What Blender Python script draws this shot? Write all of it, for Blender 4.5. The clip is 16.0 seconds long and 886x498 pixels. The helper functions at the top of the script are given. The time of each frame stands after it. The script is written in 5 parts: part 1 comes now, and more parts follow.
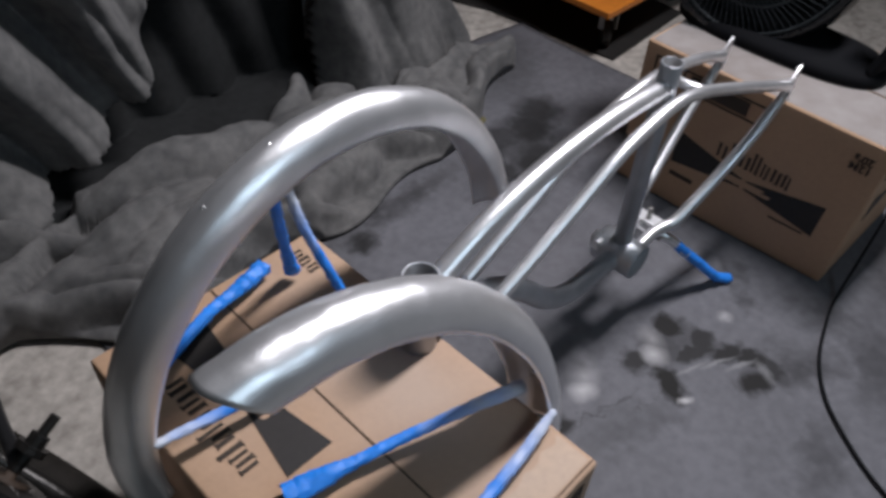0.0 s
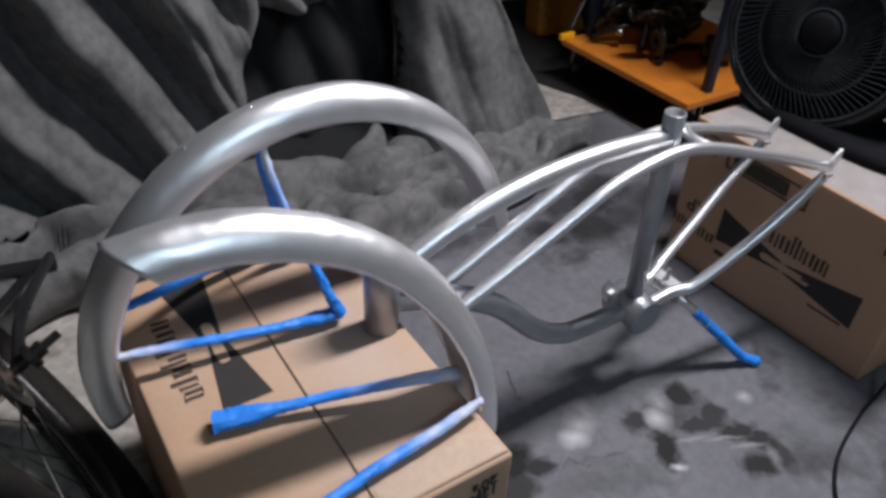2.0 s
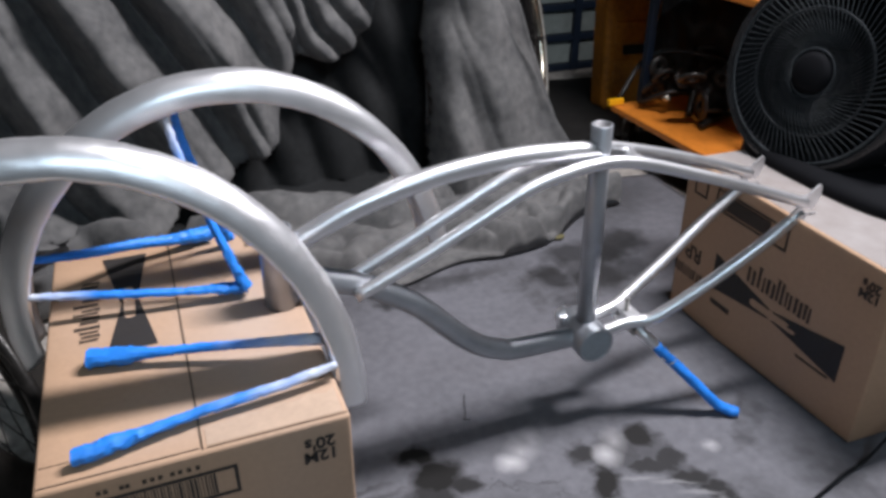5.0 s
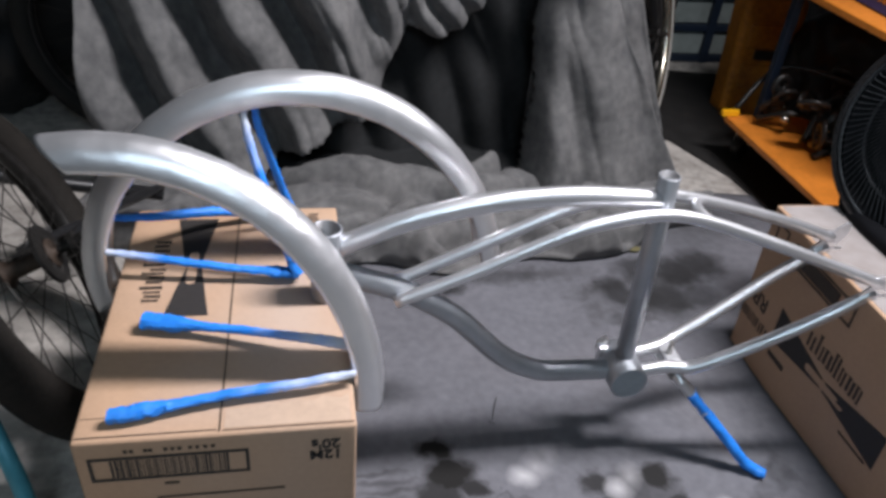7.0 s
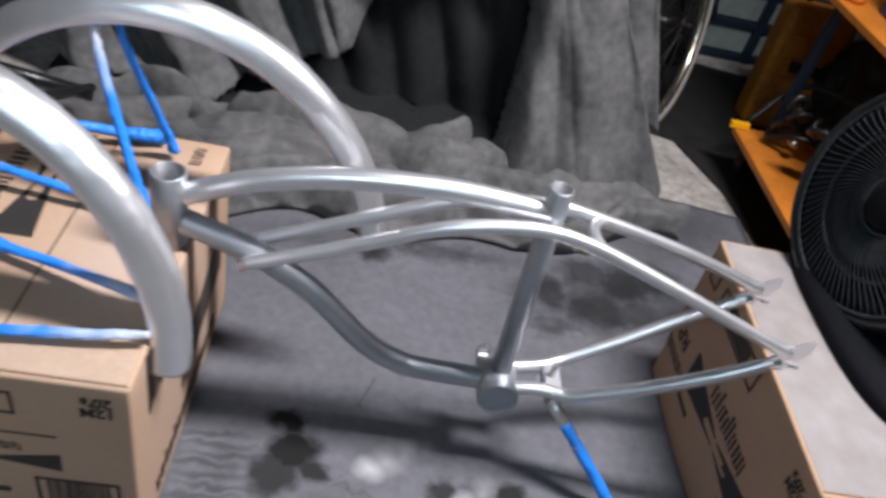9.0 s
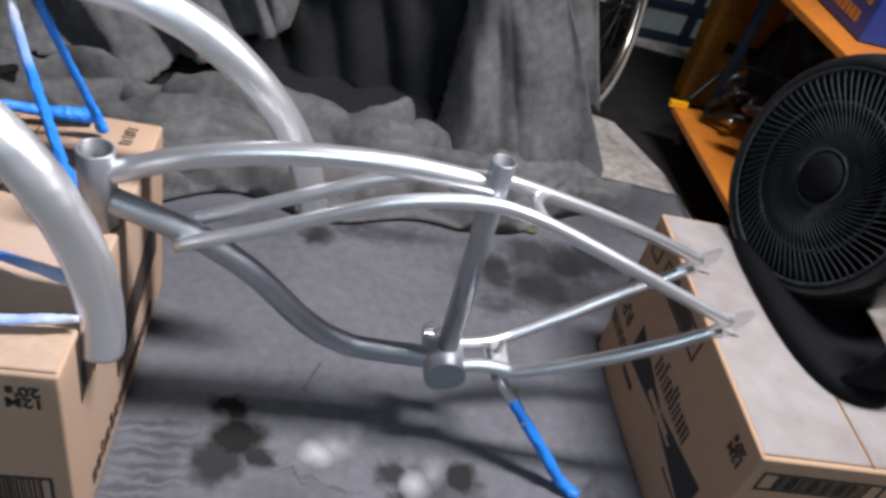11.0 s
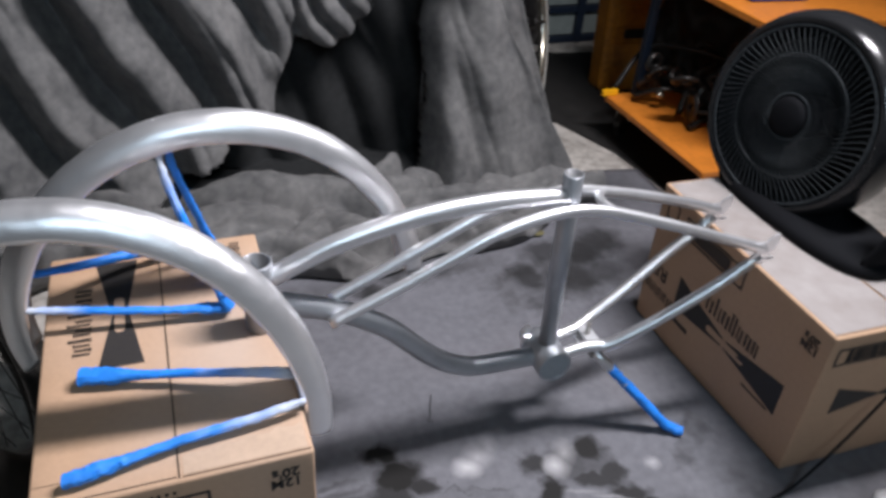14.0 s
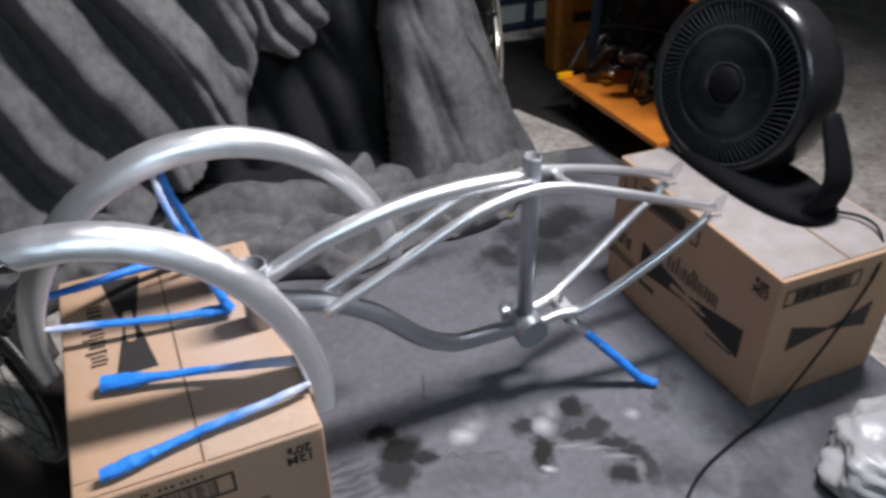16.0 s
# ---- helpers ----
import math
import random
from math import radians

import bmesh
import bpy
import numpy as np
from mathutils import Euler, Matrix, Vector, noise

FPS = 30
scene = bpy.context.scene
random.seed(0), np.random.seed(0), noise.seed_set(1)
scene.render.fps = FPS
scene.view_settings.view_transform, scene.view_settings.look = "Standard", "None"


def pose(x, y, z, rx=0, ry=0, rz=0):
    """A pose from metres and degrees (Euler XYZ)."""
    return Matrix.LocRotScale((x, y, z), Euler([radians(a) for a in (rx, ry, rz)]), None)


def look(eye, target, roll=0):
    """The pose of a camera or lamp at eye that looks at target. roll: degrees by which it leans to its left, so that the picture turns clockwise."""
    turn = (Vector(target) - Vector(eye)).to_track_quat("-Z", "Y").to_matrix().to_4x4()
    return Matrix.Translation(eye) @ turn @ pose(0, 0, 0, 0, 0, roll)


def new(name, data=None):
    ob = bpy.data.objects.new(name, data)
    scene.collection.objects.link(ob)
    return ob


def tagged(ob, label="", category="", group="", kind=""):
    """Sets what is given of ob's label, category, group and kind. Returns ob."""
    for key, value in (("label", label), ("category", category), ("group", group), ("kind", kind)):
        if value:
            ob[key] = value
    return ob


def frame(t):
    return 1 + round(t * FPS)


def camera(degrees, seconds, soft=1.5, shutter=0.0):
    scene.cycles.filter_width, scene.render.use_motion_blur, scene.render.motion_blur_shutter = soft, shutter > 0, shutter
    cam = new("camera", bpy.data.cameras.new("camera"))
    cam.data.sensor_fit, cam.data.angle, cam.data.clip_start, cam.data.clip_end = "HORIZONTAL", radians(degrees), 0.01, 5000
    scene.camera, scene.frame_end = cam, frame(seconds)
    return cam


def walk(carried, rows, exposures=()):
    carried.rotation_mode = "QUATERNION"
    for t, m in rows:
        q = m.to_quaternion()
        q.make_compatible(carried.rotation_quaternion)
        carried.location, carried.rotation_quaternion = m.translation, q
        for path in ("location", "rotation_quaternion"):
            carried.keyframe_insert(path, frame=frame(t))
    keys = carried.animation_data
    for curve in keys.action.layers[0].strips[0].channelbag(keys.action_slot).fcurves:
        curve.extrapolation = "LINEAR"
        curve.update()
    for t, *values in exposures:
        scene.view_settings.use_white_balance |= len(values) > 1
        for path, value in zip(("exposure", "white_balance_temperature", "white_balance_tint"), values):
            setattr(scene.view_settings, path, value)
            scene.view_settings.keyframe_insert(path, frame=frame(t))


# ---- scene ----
cam = camera(60.9, 16.0, soft=3.3, shutter=0.6)
PATH = [
    (0, (-0.401, -0.132, 0.973), (0.67, 0.812, -0.428), 3.9),
    (0.5, (-0.386, -0.181, 0.986), (0.695, 0.791, -0.388), 4.3),
    (1, (-0.395, -0.236, 0.998), (0.617, 0.866, -0.329), 3.6),
    (1.5, (-0.374, -0.287, 0.97), (0.586, 0.928, -0.295), 3.9),
    (2, (-0.344, -0.349, 0.926), (0.573, 0.965, -0.271), 3.3),
    (2.5, (-0.329, -0.403, 0.855), (0.54, 1.006, -0.267), 4.7),
    (3, (-0.287, -0.45, 0.798), (0.515, 1.056, -0.245), 2.7),
    (3.5, (-0.25, -0.492, 0.781), (0.507, 1.083, -0.193), 1.4),
    (5.8, (-0.078, -0.6, 0.895), (0.42, 1.066, -0.092), -0.2),
    (6, (-0.067, -0.605, 0.911), (0.377, 1.076, -0.076), 0.2),
    (6.5, (-0.05, -0.607, 0.932), (0.319, 1.063, -0.105), 4.1),
    (7, (-0.053, -0.564, 0.941), (0.313, 1.046, -0.188), 5.7),
    (7.5, (-0.035, -0.536, 0.965), (0.378, 1.022, -0.219), 7.5),
    (8, (0.028, -0.558, 0.979), (0.29, 1.038, -0.197), 10.5),
    (8.5, (0.105, -0.533, 0.969), (0.334, 1.03, -0.257), 15.1),
    (9, (0.185, -0.477, 0.956), (0.441, 1.053, -0.306), 15.4),
    (9.5, (0.242, -0.449, 0.959), (0.536, 1.057, -0.324), 16.0),
    (12, (0.122, -0.52, 0.924), (0.562, 1.019, -0.276), 16.4),
    (12.5, (0.068, -0.545, 0.933), (0.519, 1.014, -0.236), 15.3),
    (13, (-0.011, -0.565, 0.958), (0.401, 1.003, -0.213), 12.8),
    (13.5, (-0.05, -0.543, 0.972), (0.443, 1.011, -0.186), 8.2),
    (14, (-0.099, -0.562, 0.995), (0.531, 0.951, -0.151), 4.7),
    (14.5, (-0.131, -0.572, 0.999), (0.531, 0.917, -0.161), 1.9),
    (15, (-0.133, -0.606, 1.01), (0.466, 0.905, -0.154), 0.8),
    (15.5, (-0.131, -0.629, 1.031), (0.472, 0.89, -0.122), -0.1),
    (16, (-0.13, -0.642, 1.041), (0.548, 0.841, -0.117), 0.1),
]
EXPOSURES = [(0.0, -0.76), (0.5, -0.82), (1.0, -0.75), (1.5, -0.64), (2.0, -0.45), (2.5, -0.22), (3.0, -0.06), (3.5, -0.12), (6.0, -0.02), (6.5, -0.2), (7.0, -0.05), (7.5, 0.0), (9.5, 0.0), (12.0, -0.08), (12.5, -0.1), (14.0, -0.04), (16.0, -0.08)]
walk(cam, [(t, look(eye, target, roll)) for t, eye, target, roll in PATH], EXPOSURES)

# ---- world and light ----
world = bpy.data.worlds.new("room_world")
scene.world = world
world.use_nodes = True
world.node_tree.nodes["Background"].inputs[0].default_value = (0.5, 0.6, 0.8, 1)
world.node_tree.nodes["Background"].inputs[1].default_value = 0.005


def area_lamp(name, eye, target, size_x, size_y, watts, colour):
    data = bpy.data.lights.new(name, "AREA")
    data.shape, data.size, data.size_y, data.energy, data.color = "RECTANGLE", size_x, size_y, watts, colour
    ob = new(name, data)
    ob.matrix_world = look(eye, target)
    return ob


# a long fluorescent work lamp over the sheet, and an unseen fill lamp added behind the camera
work_lamp = area_lamp("work_lamp", (0.95, 0.20, 1.90), (-0.15, 0.28, 0.20), 0.16, 0.75, 43.0, (1.0, 0.975, 1.03))
work_lamp.data.spread = radians(150)
area_lamp("room_lamp", (0.0, -1.55, 1.95), (-0.10, 0.2, 0.2), 0.6, 0.6, 12, (0.74, 0.94, 1.12))


# ---- materials ----
def material(name, colour, rough=0.6, metal=0.0, fine=120.0, coarse=9.0, vary=0.18, bump=0.15, bump_scale=None, second=None, rough_vary=0.1, sheen=0.0):
    """Noise of two sizes over the colour, the gloss and the relief, in metres."""
    m = bpy.data.materials.new(name)
    m.use_nodes = True
    nodes, links = m.node_tree.nodes, m.node_tree.links
    b = nodes["Principled BSDF"]
    geo = nodes.new("ShaderNodeTexCoord")
    n1, n2 = nodes.new("ShaderNodeTexNoise"), nodes.new("ShaderNodeTexNoise")
    n1.inputs["Scale"].default_value, n2.inputs["Scale"].default_value = fine, coarse
    n1.inputs["Detail"].default_value, n2.inputs["Detail"].default_value = 4, 5
    links.new(geo.outputs["Object"], n1.inputs["Vector"])
    links.new(geo.outputs["Object"], n2.inputs["Vector"])
    add = nodes.new("ShaderNodeMath")
    add.operation = "ADD"
    links.new(n1.outputs["Fac"], add.inputs[0])
    links.new(n2.outputs["Fac"], add.inputs[1])
    ramp = nodes.new("ShaderNodeMapRange")
    ramp.inputs["From Min"].default_value, ramp.inputs["From Max"].default_value = 0.65, 1.35
    links.new(add.outputs[0], ramp.inputs["Value"])
    mix = nodes.new("ShaderNodeMix")
    mix.data_type = "RGBA"
    other = second or tuple(min(1.0, c * (1 + vary)) for c in colour)
    mix.inputs["A"].default_value = (*[c * (1 - vary) for c in colour], 1)
    mix.inputs["B"].default_value = (*other, 1)
    links.new(ramp.outputs["Result"], mix.inputs["Factor"])
    links.new(mix.outputs["Result"], b.inputs["Base Color"])
    rr = nodes.new("ShaderNodeMapRange")
    rr.inputs["To Min"].default_value, rr.inputs["To Max"].default_value = max(0.03, rough - rough_vary), min(1, rough + rough_vary)
    links.new(n2.outputs["Fac"], rr.inputs["Value"])
    links.new(rr.outputs["Result"], b.inputs["Roughness"])
    b.inputs["Metallic"].default_value = metal
    if sheen:
        b.inputs["Sheen Weight"].default_value = sheen
    if bump:
        n3 = nodes.new("ShaderNodeTexNoise")
        n3.inputs["Scale"].default_value, n3.inputs["Detail"].default_value = bump_scale or fine * 2, 6
        links.new(geo.outputs["Object"], n3.inputs["Vector"])
        bp = nodes.new("ShaderNodeBump")
        bp.inputs["Strength"].default_value, bp.inputs["Distance"].default_value = bump, 0.002
        links.new(n3.outputs["Fac"], bp.inputs["Height"])
        links.new(bp.outputs["Normal"], b.inputs["Normal"])
    m["mix"] = mix.name
    return m


def blend_spots(m, spots, colour, wobble=0.02, wobble_scale=14.0, edge=0.5):
    """Lay stains of another colour over a material: (x, y, half length, half width, turn in degrees, strength) each."""
    nodes, links = m.node_tree.nodes, m.node_tree.links
    b = nodes["Principled BSDF"]
    geo = nodes.new("ShaderNodeTexCoord")
    n = nodes.new("ShaderNodeTexNoise")
    n.inputs["Scale"].default_value, n.inputs["Detail"].default_value = wobble_scale, 5
    links.new(geo.outputs["Object"], n.inputs["Vector"])
    sub = nodes.new("ShaderNodeVectorMath")
    sub.operation, sub.inputs[1].default_value = "SUBTRACT", (0.5, 0.5, 0.5)
    links.new(n.outputs["Color"], sub.inputs[0])
    mul = nodes.new("ShaderNodeVectorMath")
    mul.operation, mul.inputs[1].default_value = "MULTIPLY", (wobble * 4, wobble * 4, 0)
    links.new(sub.outputs[0], mul.inputs[0])
    pos = nodes.new("ShaderNodeVectorMath")
    links.new(geo.outputs["Object"], pos.inputs[0])
    links.new(mul.outputs[0], pos.inputs[1])
    total = None
    for x, y, a, w, turn, strength in spots:
        mp = nodes.new("ShaderNodeMapping")
        mp.vector_type = "TEXTURE"
        mp.inputs["Location"].default_value = (x, y, 0)
        mp.inputs["Rotation"].default_value = (0, 0, radians(turn))
        mp.inputs["Scale"].default_value = (a, w, 100)
        links.new(pos.outputs[0], mp.inputs["Vector"])
        ln = nodes.new("ShaderNodeVectorMath")
        ln.operation = "LENGTH"
        links.new(mp.outputs[0], ln.inputs[0])
        mr = nodes.new("ShaderNodeMapRange")
        mr.inputs["From Min"].default_value, mr.inputs["From Max"].default_value = 1 + edge, 1 - edge
        mr.inputs["To Max"].default_value = strength
        links.new(ln.outputs["Value"], mr.inputs["Value"])
        if total is None:
            total = mr.outputs["Result"]
        else:
            mx = nodes.new("ShaderNodeMath")
            mx.operation = "MAXIMUM"
            links.new(total, mx.inputs[0])
            links.new(mr.outputs["Result"], mx.inputs[1])
            total = mx.outputs[0]
    mix = nodes.new("ShaderNodeMix")
    mix.data_type = "RGBA"
    old = b.inputs["Base Color"].links[0].from_socket
    links.new(total, mix.inputs["Factor"])
    links.new(old, mix.inputs["A"])
    mix.inputs["B"].default_value = (*colour, 1)
    links.new(mix.outputs["Result"], b.inputs["Base Color"])


def sprayed(name, colour, paint):
    """A surface on which overspray lies as thickly as the mesh attribute 'spray' says."""
    m = material(name, colour, 0.5, 0.0, 180, 25, 0.16, 0.3, 60)
    nodes, links = m.node_tree.nodes, m.node_tree.links
    b = nodes["Principled BSDF"]
    att = nodes.new("ShaderNodeAttribute")
    att.attribute_name = "spray"
    mix = nodes.new("ShaderNodeMix")
    mix.data_type = "RGBA"
    old = b.inputs["Base Color"].links[0].from_socket
    links.new(att.outputs["Fac"], mix.inputs["Factor"])
    links.new(old, mix.inputs["A"])
    mix.inputs["B"].default_value = (*paint, 1)
    links.new(mix.outputs["Result"], b.inputs["Base Color"])
    return m


M_CONCRETE = material("concrete", (0.34, 0.31, 0.275), 0.85, 0, 45, 9, 0.35, 0.9, 60, second=(0.60, 0.56, 0.51))
M_SHEET = material("grey_painted_sheet", (0.148, 0.148, 0.163), 0.62, 0, 60, 5, 0.2, 0.12, 150)
M_CLOTH = material("charcoal_cloth", (0.098, 0.098, 0.100), 0.95, 0, 45, 6, 0.16, 0.35, 420, second=(0.190, 0.186, 0.181), sheen=0.08)
# near-black for the sheet that stands in for shade behind the cover
M_HOLLOW_SHADE = material("hollow_shade_black", (0.024, 0.025, 0.0255), 0.95, 0, 60, 6, 0.25, 0.2, 400)
M_PALE = material("pale_overspray", (0.26, 0.226, 0.211), 0.75, 0.0, 30, 6, 0.12, 0.12, 260, second=(0.32, 0.295, 0.285))
M_CARD = material("cardboard", (0.50, 0.320, 0.203), 0.8, 0, 140, 6, 0.07, 0.12, 260)
M_INK = material("black_ink", (0.028, 0.024, 0.022), 0.7, 0, 200, 20, 0.2, 0.05)
M_INK_BROWN = material("brown_black_ink", (0.05, 0.035, 0.025), 0.7, 0, 200, 20, 0.2, 0.05)
M_SEAM = material("box_seam", (0.11, 0.075, 0.05), 0.9, 0, 200, 20, 0.2, 0.05)
M_CARD_GLARE = material("glare_on_cardboard", (0.51, 0.372, 0.272), 0.6, 0, 120, 30, 0.08, 0.05)
M_SILVER = material("silver_spray_paint", (0.87, 0.88, 0.90), 0.37, 0.84, 30, 6, 0.12, 0.12, 500, second=(0.90, 0.90, 0.92), rough_vary=0.12)
# darker copy of the silver: shade on the lower tubes put into the colour
M_SILVER_SHADED = material("shaded_silver_paint", (0.40, 0.42, 0.45), 0.40, 0.62, 30, 6, 0.16, 0.15, 400, rough_vary=0.1)
M_TUBE_IN = material("dark_tube_inside", (0.16, 0.16, 0.165), 0.5, 0.6, 200, 20, 0.2, 0.1)
M_PRIMER = material("grey_primer", (0.33, 0.37, 0.40), 0.6, 0.2, 200, 20, 0.12, 0.15)
M_TAPE = sprayed("blue_masking_tape", (0.022, 0.25, 0.86), (0.66, 0.70, 0.78))
M_BLACK = material("black_plastic", (0.005, 0.006, 0.008), 0.62, 0, 200, 12, 0.3, 0.1)
M_MATT = material("matt_black_plastic", (0.003, 0.0035, 0.005), 0.85, 0, 200, 12, 0.3, 0.1)
M_GLOSS = material("glossy_black_plastic", (0.013, 0.0135, 0.0145), 0.22, 0, 200, 12, 0.3, 0.08)
M_GRILLE = material("dusty_black_grille", (0.014, 0.018, 0.021), 0.6, 0, 120, 10, 0.3, 0.1, second=(0.060, 0.068, 0.074))
M_BLACK_METAL = material("black_enamel", (0.015, 0.015, 0.016), 0.3, 0.1, 200, 15, 0.3, 0.08)
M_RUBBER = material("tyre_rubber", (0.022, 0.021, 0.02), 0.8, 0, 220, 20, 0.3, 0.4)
M_CHROME = material("old_chrome", (0.62, 0.58, 0.48), 0.25, 0.95, 90, 12, 0.2, 0.1)
M_STEEL = material("dull_steel", (0.38, 0.37, 0.35), 0.42, 0.85, 90, 20, 0.3, 0.1)
M_SPOKE = material("dull_spoke_steel", (0.06, 0.056, 0.052), 0.5, 0.8, 90, 20, 0.3, 0.1)
M_ORANGE = material("orange_enamel", (0.62, 0.20, 0.025), 0.45, 0, 70, 8, 0.18, 0.1)
M_CASE = material("grimy_orange_plastic", (0.38, 0.14, 0.012), 0.45, 0, 70, 8, 0.4, 0.1)
M_RUST = material("rusty_grease", (0.042, 0.027, 0.018), 0.7, 0.2, 90, 20, 0.5, 0.5)
M_OLD_TYRE = material("dusty_old_tyre", (0.015, 0.013, 0.011), 0.75, 0, 150, 12, 0.4, 0.5)
M_YELLOW = material("yellow_plastic", (0.5, 0.21, 0.015), 0.5, 0, 70, 8, 0.2, 0.1)
M_NAVY = material("navy_paint", (0.008, 0.016, 0.032), 0.5, 0.1, 70, 8, 0.2, 0.1)
M_PANE = material("dusty_pane", (0.20, 0.23, 0.22), 0.4, 0, 40, 8, 0.2, 0.1)
M_WALL = material("dark_wall", (0.07, 0.07, 0.068), 0.9, 0, 30, 3, 0.3, 0.3)
M_CEIL = material("ceiling_paint", (0.3, 0.3, 0.29), 0.9, 0, 30, 3, 0.1, 0.2)
M_TEAL = material("teal_paint", (0.07, 0.30, 0.38), 0.4, 0.1, 120, 14, 0.12, 0.1)
M_BLUE_BOX = material("blue_print", (0.02, 0.05, 0.25), 0.5, 0, 60, 12, 0.2, 0.05)
M_WHITE_PLASTIC = material("cloudy_plastic_film", (0.40, 0.405, 0.41), 0.38, 0, 40, 12, 0.12, 0.2, 40)
M_GREASE = material("greasy_black_steel", (0.03, 0.028, 0.026), 0.35, 0.5, 80, 20, 0.4, 0.3)

for dull in (M_HOLLOW_SHADE, M_MATT, M_OLD_TYRE, M_RUBBER, M_BLACK, M_CLOTH, M_GRILLE, M_SHEET):
    dull.node_tree.nodes["Principled BSDF"].inputs["Specular IOR Level"].default_value = 0.18

BLOTCHES = [(0.136, 0.208, 0.026, 0.017, -21, 0.95), (0.150, 0.158, 0.030, 0.030, -21, 0.95), (0.183, 0.129, 0.020, 0.015, -20, 0.85), (0.127, 0.121, 0.027, 0.031, -22, 0.80), (0.371, 0.122, 0.017, 0.018, -21, 0.80), (0.474, 0.122, 0.021, 0.020, -23, 0.90), (0.426, 0.108, 0.031, 0.033, -22, 0.55), (0.490, 0.070, 0.021, 0.017, -23, 0.80), (0.373, 0.059, 0.017, 0.031, -24, 0.95), (0.457, 0.060, 0.036, 0.012, -21, 0.80), (0.496, 0.024, 0.030, 0.014, -21, 0.85), (0.517, -0.011, 0.024, 0.014, -22, 0.85), (0.518, -0.044, 0.014, 0.024, -21, 0.75), (0.477, -0.040, 0.028, 0.018, -21, 0.90), (0.467, 0.087, 0.031, 0.024, -21, 0.45)]
blend_spots(M_SHEET, [(x, y, 1.2 * a, 1.3 * w, turn, min(1.0, 1.08 * k)) for x, y, a, w, turn, k in BLOTCHES], (0.014, 0.0135, 0.013), 0.011, 34.0, 0.32)
blend_spots(M_SHEET, [(0.251, 0.065, 0.063, 0.025, -21, 0.35), (0.307, 0.035, 0.034, 0.021, -21, 0.35), (0.568, -0.060, 0.041, 0.032, -22, 0.45), (0.564, -0.020, 0.035, 0.016, -22, 0.30), (0.603, -0.095, 0.035, 0.028, -22, 0.35), (0.062, 0.139, 0.024, 0.041, -22, 0.35), (0.237, 0.104, 0.029, 0.004, -22, 0.50), (0.284, 0.094, 0.030, 0.004, -21, 0.50), (0.312, 0.057, 0.022, 0.004, -21, 0.50)], (0.035, 0.035, 0.037), 0.02, 45.0, 0.7)
blend_spots(M_SHEET, [(0.045 + 0.012 * (k % 3 - 1), 0.172 - 0.0165 * k, 0.045, 0.0045, 4 - 3 * (k % 2), 0.65) for k in range(8)], (0.05, 0.05, 0.053), 0.006, 45.0, 0.6)
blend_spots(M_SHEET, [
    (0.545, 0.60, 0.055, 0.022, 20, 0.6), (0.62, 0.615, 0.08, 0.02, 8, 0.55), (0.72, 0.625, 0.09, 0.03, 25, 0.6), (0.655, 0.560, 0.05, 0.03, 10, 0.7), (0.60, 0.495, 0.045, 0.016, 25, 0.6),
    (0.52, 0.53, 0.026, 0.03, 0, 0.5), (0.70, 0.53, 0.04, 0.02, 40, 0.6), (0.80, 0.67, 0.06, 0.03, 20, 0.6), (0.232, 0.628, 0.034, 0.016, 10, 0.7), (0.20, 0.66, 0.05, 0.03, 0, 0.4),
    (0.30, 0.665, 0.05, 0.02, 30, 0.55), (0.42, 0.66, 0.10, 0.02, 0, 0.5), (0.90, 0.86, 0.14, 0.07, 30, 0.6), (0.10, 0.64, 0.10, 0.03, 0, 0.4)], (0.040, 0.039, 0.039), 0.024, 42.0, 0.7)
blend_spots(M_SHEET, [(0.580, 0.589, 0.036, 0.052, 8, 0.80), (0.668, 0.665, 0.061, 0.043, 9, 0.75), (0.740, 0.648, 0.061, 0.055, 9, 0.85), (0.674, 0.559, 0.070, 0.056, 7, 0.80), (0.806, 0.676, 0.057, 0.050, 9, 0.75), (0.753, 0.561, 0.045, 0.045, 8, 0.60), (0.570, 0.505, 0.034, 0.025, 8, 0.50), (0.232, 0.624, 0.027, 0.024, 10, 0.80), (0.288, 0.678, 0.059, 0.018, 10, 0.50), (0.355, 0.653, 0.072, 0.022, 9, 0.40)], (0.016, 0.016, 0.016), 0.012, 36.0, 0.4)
blend_spots(M_SHEET, [(0.66, -0.16, 0.10, 0.035, 30, 0.6), (0.75, -0.30, 0.14, 0.06, 60, 0.65), (0.60, -0.36, 0.07, 0.05, 10, 0.55), (0.86, -0.12, 0.09, 0.05, 0, 0.6), (0.92, -0.42, 0.12, 0.10, 0, 0.6),
                      (0.70, -0.05, 0.04, 0.05, 0, 0.6), (0.62, 0.06, 0.03, 0.015, 40, 0.6), (0.68, 0.13, 0.035, 0.02, 80, 0.6), (0.55, -0.09, 0.05, 0.02, -30, 0.6), (0.42, -0.17, 0.07, 0.025, 15, 0.5)], (0.030, 0.030, 0.032), 0.03, 26.0, 0.7)
blend_spots(M_SHEET, [(0.424, 0.048, 0.025, 0.003, -21, 0.60), (0.465, 0.025, 0.027, 0.003, -22, 0.60), (0.493, -0.006, 0.024, 0.004, -22, 0.60), (0.507, -0.039, 0.007, 0.019, -27, 0.50)], (0.30, 0.30, 0.31), 0.004, 40.0, 0.6)
